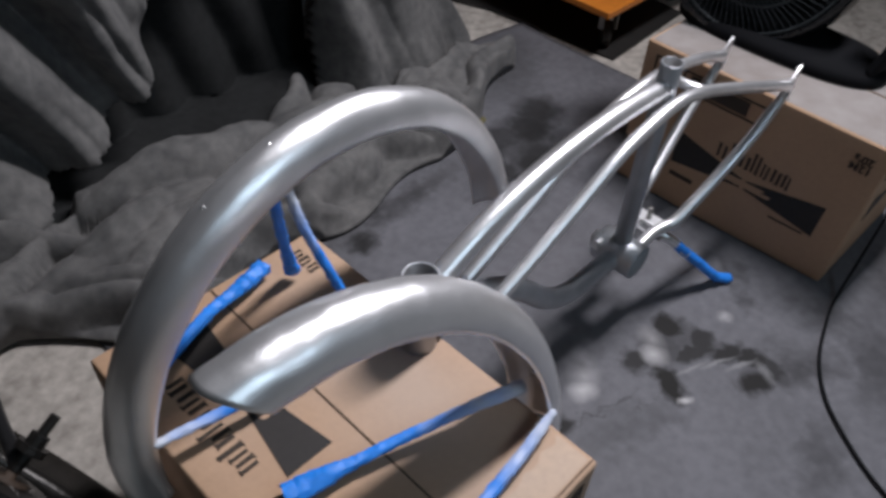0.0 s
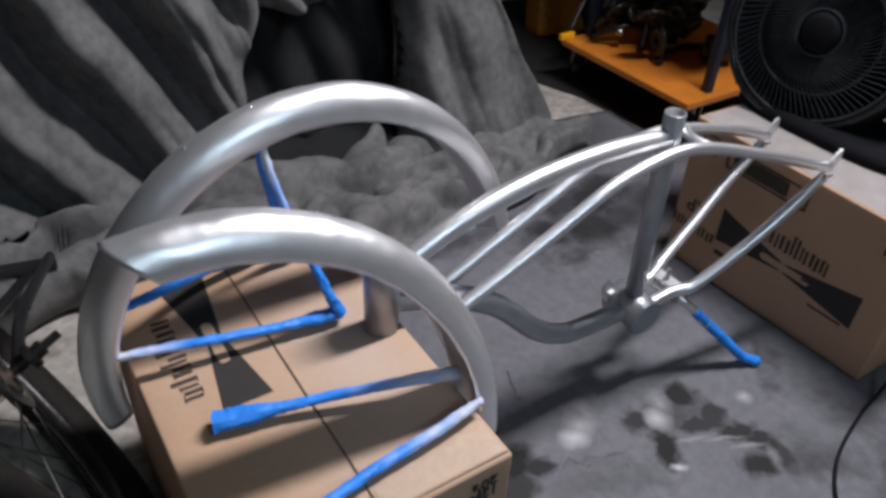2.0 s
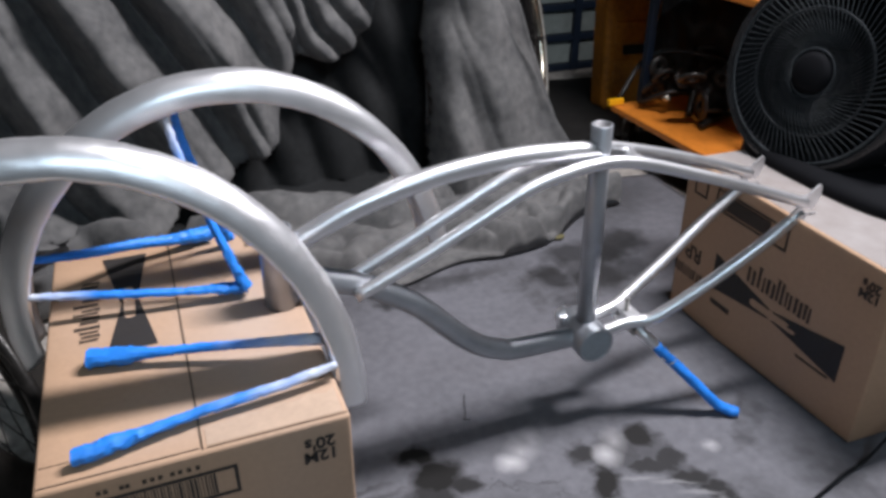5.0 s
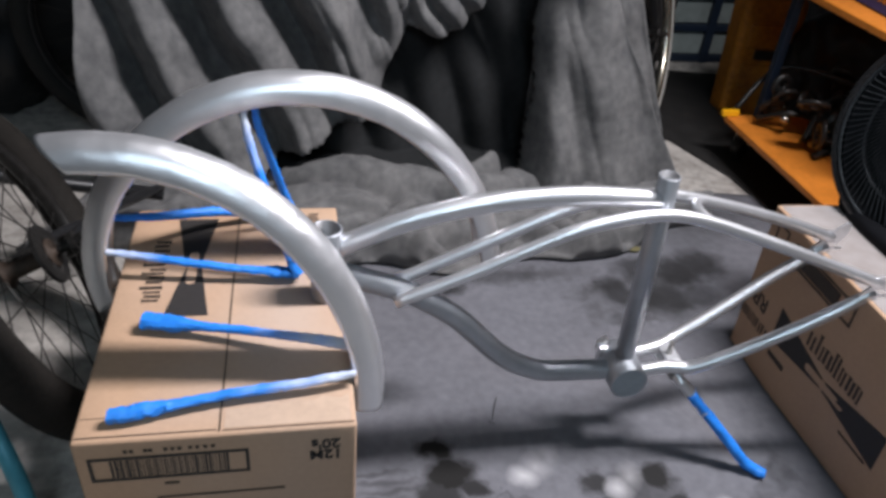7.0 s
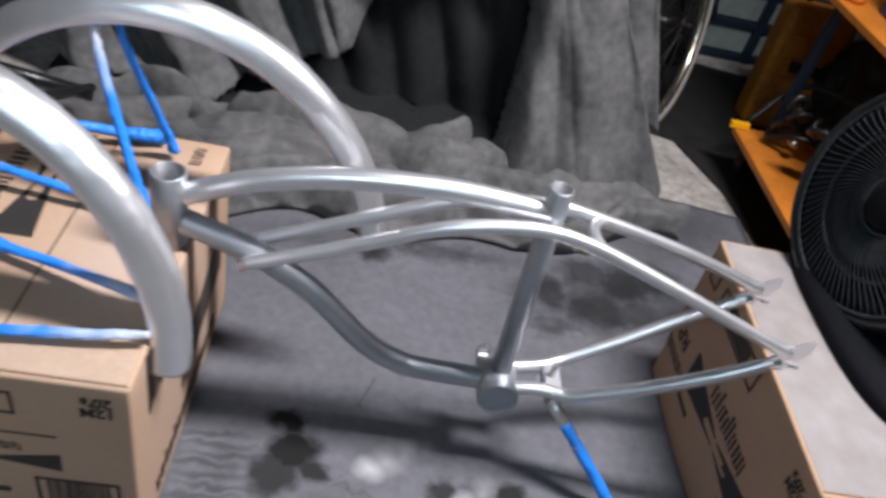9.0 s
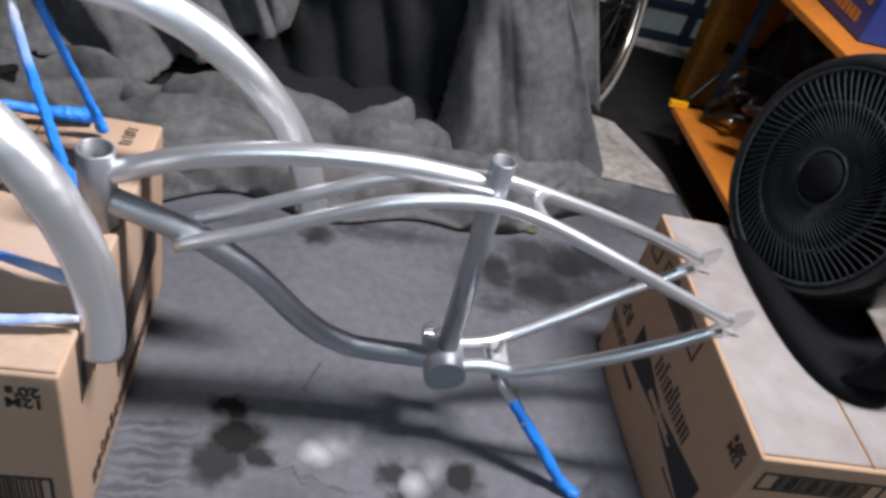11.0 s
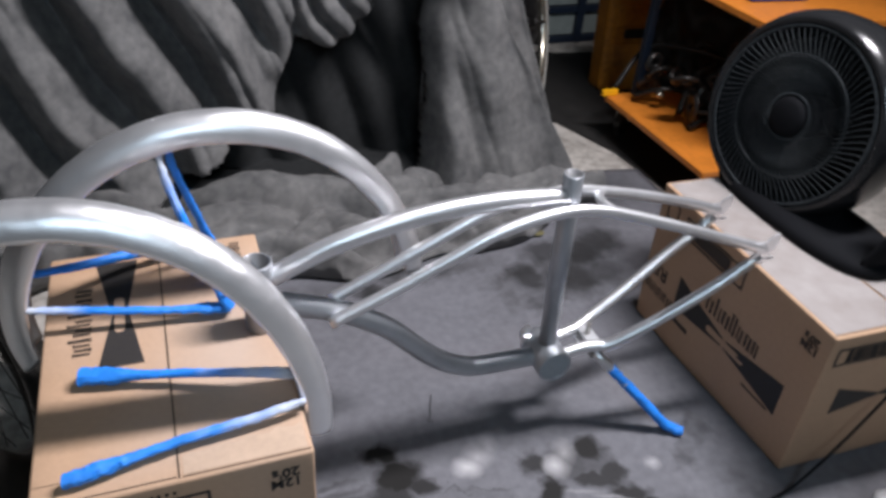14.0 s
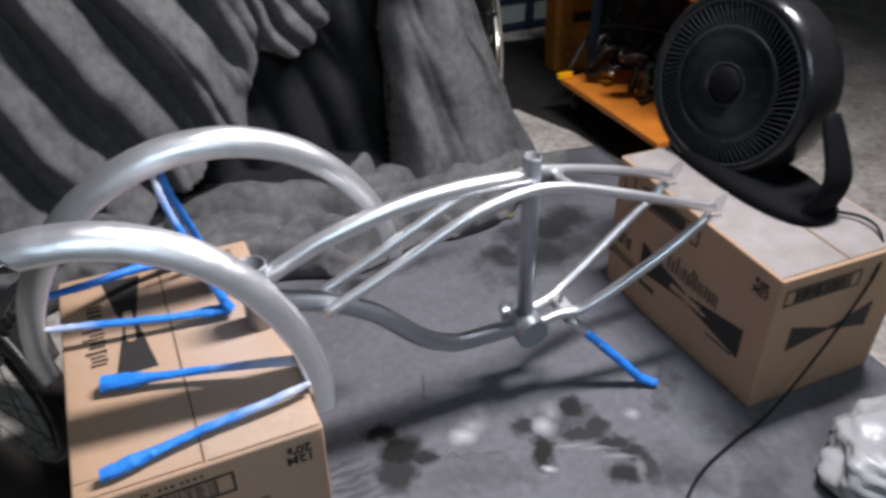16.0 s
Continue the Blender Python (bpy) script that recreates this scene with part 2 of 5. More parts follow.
blend_spots(M_SHEET, [(0.263, 0.144, 0.016, 0.013, -19, 0.70), (0.287, 0.162, 0.016, 0.016, -22, 0.40), (0.311, 0.179, 0.010, 0.019, -24, 0.20), (0.404, 0.106, 0.014, 0.015, -21, 0.65), (0.429, 0.128, 0.012, 0.018, -24, 0.35), (0.566, 0.065, 0.009, 0.008, -24, 0.45), (0.364, 0.022, 0.009, 0.004, -27, 0.85)], (0.62, 0.61, 0.62), 0.004, 40.0, 0.95)

# silver mist settled on the near carton's lid
blend_spots(M_CARD, [(-0.065, 0.20, 0.075, 0.17, 0, 0.45), (-0.10, 0.06, 0.09, 0.05, 8, 0.35), (-0.20, 0.30, 0.07, 0.06, 30, 0.18)], (0.50, 0.44, 0.40), 0.02, 9.0, 0.8)


# ---- mesh helpers ----
def thing(name, at, label, category, group="", kind=""):
    ob = new(name)
    ob.empty_display_size = 0.05
    ob.matrix_basis = Matrix.Translation(at)
    return tagged(ob, label, category, group, kind)


def part(name, bm, mat, parent=None, label="", smooth=False):
    """One mesh object from a bmesh whose places are the world's."""
    me = bpy.data.meshes.new(name)
    bm.to_mesh(me)
    bm.free()
    return part_mesh(name, me, mat, parent, label, smooth)


def part_mesh(name, me, mat, parent=None, label="", smooth=False):
    if mat:
        me.materials.clear()
        me.materials.append(mat)
    if smooth:
        me.shade_smooth()
    ob = new(name, me)
    if parent is not None:
        ob.parent = parent
        world_m = parent.matrix_basis if parent.parent is None else Matrix()
        ob.matrix_parent_inverse = world_m.inverted()
    if label:
        tagged(ob, label)
    return ob


def single(name, bm, mat, label, category, kind="", smooth=False, group=""):
    return tagged(part(name, bm, mat, None, "", smooth), label, category, group, kind)


def box(bm, lo, hi, m=None, bevel=0.0, seg=2):
    """An upright box between two corners, turned by m, with rounded edges."""
    got = bmesh.ops.create_cube(bm, size=1)
    vs = got["verts"]
    c, d = (Vector(lo) + Vector(hi)) / 2, Vector(hi) - Vector(lo)
    for v in vs:
        v.co = Vector((v.co.x * d.x, v.co.y * d.y, v.co.z * d.z)) + c
    if bevel:
        es = list({e for v in vs for e in v.link_edges})
        got = bmesh.ops.bevel(bm, geom=es, offset=bevel, segments=seg, affect="EDGES", profile=0.5)
        vs = list({v for f in got["faces"] for v in f.verts} | {v for v in vs if v.is_valid})
    if m is not None:
        bmesh.ops.transform(bm, matrix=m, verts=vs)
    return bm


def smooth_path(points, steps=8):
    """A Catmull-Rom line through the points."""
    p = [Vector(q) for q in points]
    if len(p) == 2:
        return [p[0].lerp(p[1], i / steps) for i in range(steps + 1)]
    p = [2 * p[0] - p[1]] + p + [2 * p[-1] - p[-2]]
    out = []
    for i in range(1, len(p) - 2):
        for k in range(steps):
            t = k / steps
            a, b, c, d = p[i - 1], p[i], p[i + 1], p[i + 2]
            out.append(0.5 * (2 * b + (c - a) * t + (2 * a - 5 * b + 4 * c - d) * t * t + (3 * b - a - 3 * c + d) * t ** 3))
    return out + [p[-2]]


def sweep(bm, line, radius, n=14, caps=True, flat=1.0, up=(0, 0, 1), closed=False):
    """A tube along a line; radius is a number or a function of the way along (0 to 1); flat squeezes it along up."""
    rings, count = [], len(line)
    for i, c in enumerate(line):
        if closed:
            t = (line[(i + 1) % count] - line[i - 1]).normalized()
        else:
            t = (line[min(i + 1, count - 1)] - line[max(i - 1, 0)]).normalized()
        u = Vector(up)
        side = t.cross(u)
        if side.length < 1e-3:
            side = t.cross(Vector((0, 1, 0)))
        side.normalize()
        over = side.cross(t).normalized()
        r = radius(i / max(1, count - 1)) if callable(radius) else radius
        a, b = r if isinstance(r, tuple) else (r, r * flat)
        rings.append([bm.verts.new(c + side * (a * math.cos(2 * math.pi * k / n)) + over * (b * math.sin(2 * math.pi * k / n))) for k in range(n)])
    for i in range(count if closed else count - 1):
        p, q = rings[i], rings[(i + 1) % count]
        for k in range(n):
            bm.faces.new((p[k], p[(k + 1) % n], q[(k + 1) % n], q[k]))
    if caps and not closed:
        bm.faces.new(rings[0][::-1])
        bm.faces.new(rings[-1])
    bmesh.ops.recalc_face_normals(bm, faces=bm.faces)
    return bm


def lathe(bm, profile, m, n=48, close=False):
    """Turn (radius, height) pairs round the z axis of the pose m."""
    rings = []
    for r, h in profile:
        if r < 1e-6:
            rings.append([bm.verts.new(m @ Vector((0, 0, h)))])
        else:
            rings.append([bm.verts.new(m @ Vector((r * math.cos(2 * math.pi * k / n), r * math.sin(2 * math.pi * k / n), h))) for k in range(n)])
    pairs = list(zip(rings, rings[1:])) + ([(rings[-1], rings[0])] if close else [])
    for p, q in pairs:
        for k in range(n):
            k2 = (k + 1) % n
            if len(p) == 1 and len(q) == 1:
                continue
            if len(p) == 1:
                bm.faces.new((p[0], q[k2], q[k]))
            elif len(q) == 1:
                bm.faces.new((p[k], p[k2], q[0]))
            else:
                bm.faces.new((p[k], p[k2], q[k2], q[k]))
    bmesh.ops.recalc_face_normals(bm, faces=bm.faces)
    return bm


def hollow_tube(bm, a, b, outer, wall=0.0025, n=28):
    a, b = Vector(a), Vector(b)
    m = Matrix.Translation(a) @ (b - a).to_track_quat("Z", "Y").to_matrix().to_4x4()
    h = (b - a).length
    return lathe(bm, [(outer, 0), (outer, h - 0.0008), (outer - 0.0008, h), (outer - wall, h), (outer - wall, 0)], m, n, close=True)


def tube_part(name, a, b, outer, wall, parent, n=32, coat=None):
    """An open tube: painted outside, darker inside."""
    bm = bmesh.new()
    hollow_tube(bm, a, b, outer, wall, n)
    ob = part(name, bm, coat or M_SILVER, parent, "", True)
    ob.data.materials.append(M_TUBE_IN)
    a, b = Vector(a), Vector(b)
    d = (b - a).normalized()
    for p in ob.data.polygons:
        off = p.center - a
        off -= d * off.dot(d)
        if off.dot(p.normal) < -1e-5:
            p.material_index = 1
    return ob


def polygon(bm, pts, m, lift=0.0011):
    """A thin printed shape: points in the plane of m, lifted by its thickness."""
    lo = [bm.verts.new(m @ Vector((x, y, lift * 0.3))) for x, y in pts]
    hi = [bm.verts.new(m @ Vector((x, y, lift))) for x, y in pts]
    bm.faces.new(hi)
    bm.faces.new(lo[::-1])
    k = len(pts)
    for i in range(k):
        bm.faces.new((lo[i], lo[(i + 1) % k], hi[(i + 1) % k], hi[i]))
    return bm


def rect(bm, x0, y0, x1, y1, m, lift=0.0011):
    return polygon(bm, [(x0, y0), (x1, y0), (x1, y1), (x0, y1)], m, lift)


def frame_rect(bm, x0, y0, x1, y1, w, m):
    rect(bm, x0, y0, x1, y0 + w, m)
    rect(bm, x0, y1 - w, x1, y1, m)
    rect(bm, x0, y0 + w, x0 + w, y1 - w, m)
    rect(bm, x1 - w, y0 + w, x1, y1 - w, m)
    return bm


def lettering(body, height, m, mat, parent, label=""):
    """Words as flat ink, centred, in the plane of m."""
    cu = bpy.data.curves.new("ink_text", "FONT")
    cu.body, cu.align_x, cu.align_y, cu.size, cu.extrude, cu.offset = body, "CENTER", "CENTER", height / 0.72, 0.0003, 0.0006
    cu.space_line = 0.85
    tmp = new("ink_text", cu)
    me = bpy.data.meshes.new_from_object(tmp.evaluated_get(bpy.context.evaluated_depsgraph_get()))
    bpy.data.objects.remove(tmp)
    me.transform(m @ Matrix.Translation((0, 0, 0.0010)))
    return part_mesh("lettering", me, mat, parent, label)


def ink_letters(bm, x0, x1, y, h, m, seed, gap=0.3, tall=()):
    """A word that is only strokes: upright bars with feet, of its size and colour."""
    rnd = random.Random(seed)
    x, k = x0, 0
    while x < x1:
        w = rnd.uniform(0.0035, 0.006) * min(1.0, h / 0.016)
        hh = h * (1.45 if k in tall else 1.0)
        rect(bm, x, y, x + w, y + hh, m)
        if k % 2 == 0:
            rect(bm, x - 0.001, y + hh + 0.0003, x + w + 0.002, y + hh + 0.0018, m)
        else:
            rect(bm, x - 0.002, y - 0.0018, x + w + 0.001, y - 0.0003, m)
        x += w + rnd.uniform(0.004, 0.007) * min(1.0, h / 0.016)
        k += 1
    return bm


# ---- the room ----
bm = bmesh.new()
box(bm, (-2.6, -2.6, -0.1), (3.6, 3.0, 0.0))
single("floor", bm, M_CONCRETE, "worn pale concrete garage floor with dust and stains", "floor", "structure")
for name, lo, hi in (("wall_north", (-2.6, 2.6, 0), (3.6, 2.75, 2.7)), ("wall_south", (-2.6, -2.75, 0), (3.6, -2.6, 2.7)),
                     ("wall_west", (-2.75, -2.6, 0), (-2.6, 2.6, 2.7)), ("wall_east", (3.6, -2.6, 0), (3.75, 2.6, 2.7))):
    bm = bmesh.new()
    box(bm, lo, hi)
    single(name, bm, M_WALL, "dark dusty garage wall", "wall", "structure")
bm = bmesh.new()
box(bm, (-2.75, -2.75, 2.7), (3.75, 2.75, 2.8))
single("ceiling", bm, M_CEIL, "plain pale garage ceiling", "ceiling", "structure")


def drop_sheet():
    """A thin grey sheet with slightly wavy edges and faint buckles."""
    bm = bmesh.new()
    nx, ny = 70, 90
    grid = []
    for j in range(ny + 1):
        row = []
        for i in range(nx + 1):
            u, v = i / nx, j / ny
            x = -0.21 + u * (1.30 + 0.02 * v) + 0.006 * noise.noise((v * 6, 3, 0))
            y = -0.85 + v * (1.88 - 0.02 * u) + 0.012 * noise.noise((u * 5, 7, 0))
            if u > 0.75:
                y -= (u - 0.75) * 0.35 * max(0, v - 0.6)
            z = 0.005 + 0.003 * max(0, noise.noise((x * 4, y * 4, 2)))
            row.append(bm.verts.new((x, y, z)))
        grid.append(row)
    for j in range(ny):
        for i in range(nx):
            bm.faces.new((grid[j][i], grid[j][i + 1], grid[j + 1][i + 1], grid[j + 1][i]))
    ring = [e for e in bm.edges if e.is_boundary]
    got = bmesh.ops.extrude_edge_only(bm, edges=ring)
    for v in got["geom"]:
        if isinstance(v, bmesh.types.BMVert):
            v.co.z = 0.0005
    bm.transform(Matrix.Translation((-0.010, -0.007, 0)))
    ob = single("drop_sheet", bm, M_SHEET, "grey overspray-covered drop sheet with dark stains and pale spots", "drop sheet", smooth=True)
    ob.matrix_basis = Matrix.Translation((0.010, 0.007, 0))
    return ob


drop_sheet()


# ---- the charcoal cloth ----
def bump1(x, c, w):
    return math.exp(-((x - c) / w) ** 2)


def pleat(s, length):
    """Round ridges between sharp hollows: 0 in a hollow, 1 on a ridge."""
    return abs(math.sin(math.pi * s / length)) ** 1.25


def draped_cloth():
    rnd = random.Random(12)
    lumps = []
    for q in range(54):
        cx, cy = rnd.uniform(-0.5, 0.92), rnd.uniform(0.72, 1.04)
        lumps.append((cx, cy, radians(rnd.choice((-1, 1)) * rnd.uniform(4, 42)), rnd.uniform(0.07, 0.22), rnd.uniform(0.016, 0.036), rnd.uniform(0.035, 0.075) + 0.10 * max(0, cy - 0.85)))
    lumps += [(0.36, 0.93, radians(12), 0.16, 0.05, 0.085), (0.10, 0.95, radians(-10), 0.22, 0.06, 0.10), (0.70, 0.93, radians(-6), 0.17, 0.07, 0.075), (0.80, 0.88, radians(20), 0.13, 0.04, 0.04)]
    bm = bmesh.new()
    nu, nv = 270, 210
    grid, gap = [], set()
    for j in range(nv + 1):
        v = j / nv
        row = []
        for i in range(nu + 1):
            u = i / nu
            lay = max(0.0, (v - 0.60) / 0.40)
            z = 1.05 * (1 - min(1.0, v / 0.60)) ** 1.1
            left = -0.50 - 0.12 * lay
            right = 0.885 - 0.56 * max(0, z - 0.05) + 0.035 * lay
            x = left + u * (right - left)
            hang = min(1.0, z / 0.22)
            # long slanting pleats on one half, a deep hollow, then a broad flap
            s = x + 0.47 * (z - 0.3) + 0.05 * noise.noise((x * 3, z * 2.5, 0))
            pleats = (0.105 + 0.06 * noise.noise((x * 5, z * 3, 2))) * pleat(s + 0.02, 0.196) + 0.012 * noise.noise((x * 12, z * 12, 4)) + 0.022 * pleat(s * 1.0 + 0.05, 0.061) * (0.5 + noise.noise((x * 4, z * 3, 4)))
            side = 1 / (1 + math.exp((x - 0.30 * min(z, 0.45) - 0.07) / 0.016))
            flap_edge = 0.490 + 0.012 * math.sin(z * 9) + 0.06 * max(0, z - 0.2)
            flap = 1 / (1 + math.exp(-(x - flap_edge) / 0.014))
            t = x + 0.30 * z
            flap_form = 0.14 + 0.026 * pleat(t - 0.03 + 0.05 * noise.noise((x * 4, z * 3, 7)), 0.155) + 0.014 * noise.noise((x * 12 + z * 4, z * 2, 3)) + 0.010 * abs(noise.noise((x * 26 + 9 * z, z * 5, 6))) - 0.35 * max(0, x - flap_edge - 0.30 + 0.25 * z)
            deep = max(0.0, min(1.0, (0.58 - z) / 0.10))
            hollow = 0.13 - 0.18 * deep + 0.020 * noise.noise((x * 7, z * 5, 8)) + 0.03 * pleat(x + 0.9 * z, 0.21)
            fwd = pleats * side + hollow * (1 - side) * (1 - flap) + flap_form * flap * (1 - side)
            lobe = math.hypot((x - 0.26 + 0.25 * (z - 0.45) + 0.03 * noise.noise((z * 9, 1, 1))) / (0.11 + 0.25 * max(0, z - 0.42)), max(0.0, 0.50 - z) / 0.135)
            bare = side <= 0.5 and flap <= 0.5 and lobe >= 1 and z < 0.56
            if lobe < 1:
                fwd = max(fwd, 0.02 + 0.05 * math.sqrt(1 - lobe * lobe) + 0.030 * pleat(x + 0.55 * z + 0.03 * noise.noise((x * 6, z * 6, 3)), 0.062) + 0.012 * noise.noise((x * 25, z * 18, 5)))
            rope = x - (0.12 + 0.45 * (0.40 - z))
            fwd += 0.05 * bump1(rope, 0.0, 0.022) * bump1(z, 0.22, 0.2)
            hem = 0.05 + 0.04 * noise.noise((x * 3, 3, 1)) + 0.19 * max(0.0, min(1.0, (x + 0.15) / 0.35))
            fwd += 0.010 * noise.noise((x * 14, z * 10, 9))
            bare = bare or (side > 0.5 and z < hem)
            curl = max(0.0, 1 - (z - hem) / 0.05) * side if z > hem else 0.0
            fwd += 0.02 * curl
            y = 1.12 + 0.08 * z - fwd * (1 + 0.25 * (1 - hang) * flap)
            if lay > 0:
                front = 0.690 + 0.05 * noise.noise((x * 4, 1, 3)) + 0.025 * math.sin(x * 17) + 0.42 * max(0, x - 0.52)
                if x < -0.1:
                    front += 0.10 * min(1, (-0.1 - x) / 0.2)
                y = y + (front - y) * lay
                back = 1.02 + 0.04 * noise.noise((x * 6, 4, 2))
                bare = flap <= 0.5 and y > back
                if bare:
                    y = back
                wx, wy = x + 0.05 * noise.noise((x * 7, y * 7, 1)), y + 0.04 * noise.noise((x * 7, y * 7, 5))
                top = 0.008 + 0.008 * noise.noise((x * 9, y * 9, 8))
                for cx, cy, turn, a, b, h in lumps:
                    dx, dy = wx - cx, wy - cy
                    if abs(dx) > a or abs(dy) > a:
                        continue
                    p, q = (dx * math.cos(turn) + dy * math.sin(turn)) / a, (dy * math.cos(turn) - dx * math.sin(turn)) / b
                    d = p * p + q * q
                    if d < 1:
                        top = max(top, 0.014 + h * math.sqrt(1 - d))
                edge = min(1.0, (1 - lay) / 0.05)
                start = min(1.0, lay / 0.10)
                z = 0.012 + (top * (0.4 + 0.6 * start) + 0.004 * noise.noise((x * 35, y * 35, 2))) * math.sqrt(edge)
                z = max(0.011, z)
            else:
                z = max(z, 0.016)
                x += 0.012 * noise.noise((z * 5, x * 3, 6)) * hang
            row.append(bm.verts.new((x, y, z)))
            if bare:
                gap.add((i, j))
        grid.append(row)
    for j in range(nv):
        for i in range(nu):
            if not {(i, j), (i + 1, j), (i + 1, j + 1), (i, j + 1)} <= gap:
                bm.faces.new((grid[j][i], grid[j][i + 1], grid[j + 1][i + 1], grid[j + 1][i]))
    bmesh.ops.delete(bm, geom=[v for v in bm.verts if not v.link_faces], context="VERTS")
    bmesh.ops.smooth_vert(bm, verts=bm.verts, factor=0.25, use_axis_x=True, use_axis_y=True, use_axis_z=True)
    bmesh.ops.recalc_face_normals(bm, faces=bm.faces)
    ob = single("draped_cloth", bm, M_CLOTH, "dusty charcoal cloth cover hanging in folds and heaped on the floor", "cloth", smooth=True)
    solid = ob.modifiers.new("thickness", "SOLIDIFY")
    solid.thickness = 0.003
    return ob


draped_cloth()


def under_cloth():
    """An added black sheet that stands for the shade in the cover's gap and below its hem."""
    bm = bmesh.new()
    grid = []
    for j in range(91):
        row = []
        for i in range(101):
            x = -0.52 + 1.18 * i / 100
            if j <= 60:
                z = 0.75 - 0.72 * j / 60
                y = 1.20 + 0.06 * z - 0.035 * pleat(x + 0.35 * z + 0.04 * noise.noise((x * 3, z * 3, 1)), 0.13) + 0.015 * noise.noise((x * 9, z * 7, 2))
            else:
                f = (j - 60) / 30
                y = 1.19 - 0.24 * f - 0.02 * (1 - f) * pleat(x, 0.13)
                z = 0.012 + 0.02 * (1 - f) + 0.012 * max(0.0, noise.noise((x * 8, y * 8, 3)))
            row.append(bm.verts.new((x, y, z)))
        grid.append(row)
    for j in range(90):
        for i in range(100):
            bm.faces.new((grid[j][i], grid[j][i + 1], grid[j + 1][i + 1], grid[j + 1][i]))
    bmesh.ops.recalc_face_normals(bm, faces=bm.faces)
    ob = single("under_cloth", bm, M_HOLLOW_SHADE, "added black sheet standing in for the shade under the charcoal cover", "cloth", smooth=True)
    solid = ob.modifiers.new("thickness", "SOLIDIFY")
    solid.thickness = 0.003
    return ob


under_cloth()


def hanging_cloth():
    """The back layer of the cover, which hangs behind the broad flap."""
    bm = bmesh.new()
    grid = []
    for j in range(61):
        z = 1.05 - 0.93 * j / 60
        left, right = 0.50, 0.93 - 0.38 * z
        row = []
        for i in range(41):
            x = left + (right - left) * i / 40
            y = 1.115 + 0.05 * z - 0.022 * pleat(x + 0.35 * z + 0.03 * noise.noise((x * 4, z * 3, 2)), 0.09) + 0.012 * noise.noise((x * 12, z * 8, 6))
            row.append(bm.verts.new((x, y, z + 0.012 * noise.noise((x * 9, 2, j * 0.0)) * (j / 60))))
        grid.append(row)
    for j in range(60):
        for i in range(40):
            bm.faces.new((grid[j][i], grid[j][i + 1], grid[j + 1][i + 1], grid[j + 1][i]))
    bmesh.ops.recalc_face_normals(bm, faces=bm.faces)
    ob = single("hanging_cloth", bm, M_CLOTH, "second layer of charcoal cloth hanging in front of the wheel", "cloth", smooth=True)
    solid = ob.modifiers.new("thickness", "SOLIDIFY")
    solid.thickness = 0.003
    return ob


hanging_cloth()


# ---- cardboard boxes ----
def carton(name, size, m, prints, label):
    """A closed carton: walls with soft edges, four top flaps, and ink on its sides. m: from the carton's corner to the world."""
    w, l, h = size
    t = thing(name, m.translation, label, "cardboard box", "printed cardboard cartons")
    bm = bmesh.new()
    box(bm, (0, 0, 0), (w, l, h), None, 0.004, 3)
    bmesh.ops.subdivide_edges(bm, edges=[e for e in bm.edges if e.calc_length() > 0.2], cuts=12, use_grid_fill=True)
    for v in bm.verts:
        p = v.co
        p += Vector((noise.noise((p.y * 6, p.z * 6, 1)), noise.noise((p.x * 6, p.z * 6, 2)), 0.0)) * 0.0006
    bm.transform(m)
    body = part("body", bm, M_CARD, t, "", True)
    body.data.shade_smooth()
    prints(t, m, w, l, h)
    return t


def bow(bm, x0, x1, y0, y1, m, slot=True):
    """Two wedges that meet in a narrow waist, with a rounded slot left blank."""
    c, yc = (x0 + x1) / 2, (y0 + y1) / 2
    s = (x1 - x0) * 0.02
    polygon(bm, [(x0, y0), (c - s, yc - 0.012), (c - s, yc + 0.006), (x0, y1)], m)
    polygon(bm, [(x1, y1), (c + s, yc + 0.012), (c + s, yc - 0.006), (x1, y0)], m)
    return bm


def slot_mark(bm, x0, x1, yc, r, m):
    pts = [(x0 + r - r * math.sin(a), yc + r * math.cos(a)) for a in np.linspace(0, math.pi, 8)]
    pts += [(x1 - r + r * math.sin(a), yc - r * math.cos(a)) for a in np.linspace(0, math.pi, 8)]
    return polygon(bm, pts, m, 0.0013)


def barcode(t, x0, x1, y0, y1, m, seed, label=""):
    """A printed frame with upright bars in it."""
    bm = bmesh.new()
    frame_rect(bm, x0, y0, x1, y1, 0.0035, m)
    code = part("barcode", bm, M_INK, t, label)
    rnd = random.Random(seed)
    x = x0 + (x1 - x0) * 0.13
    while x < x1 - (x1 - x0) * 0.13:
        w = rnd.choice((0.0009, 0.0009, 0.0016, 0.0024))
        bm = bmesh.new()
        rect(bm, x, y0 + 0.005, x + w, y1 - 0.005, m)
        part("bar", bm, M_INK, code)
        x += w + rnd.choice((0.0011, 0.0014, 0.0022))
    return code


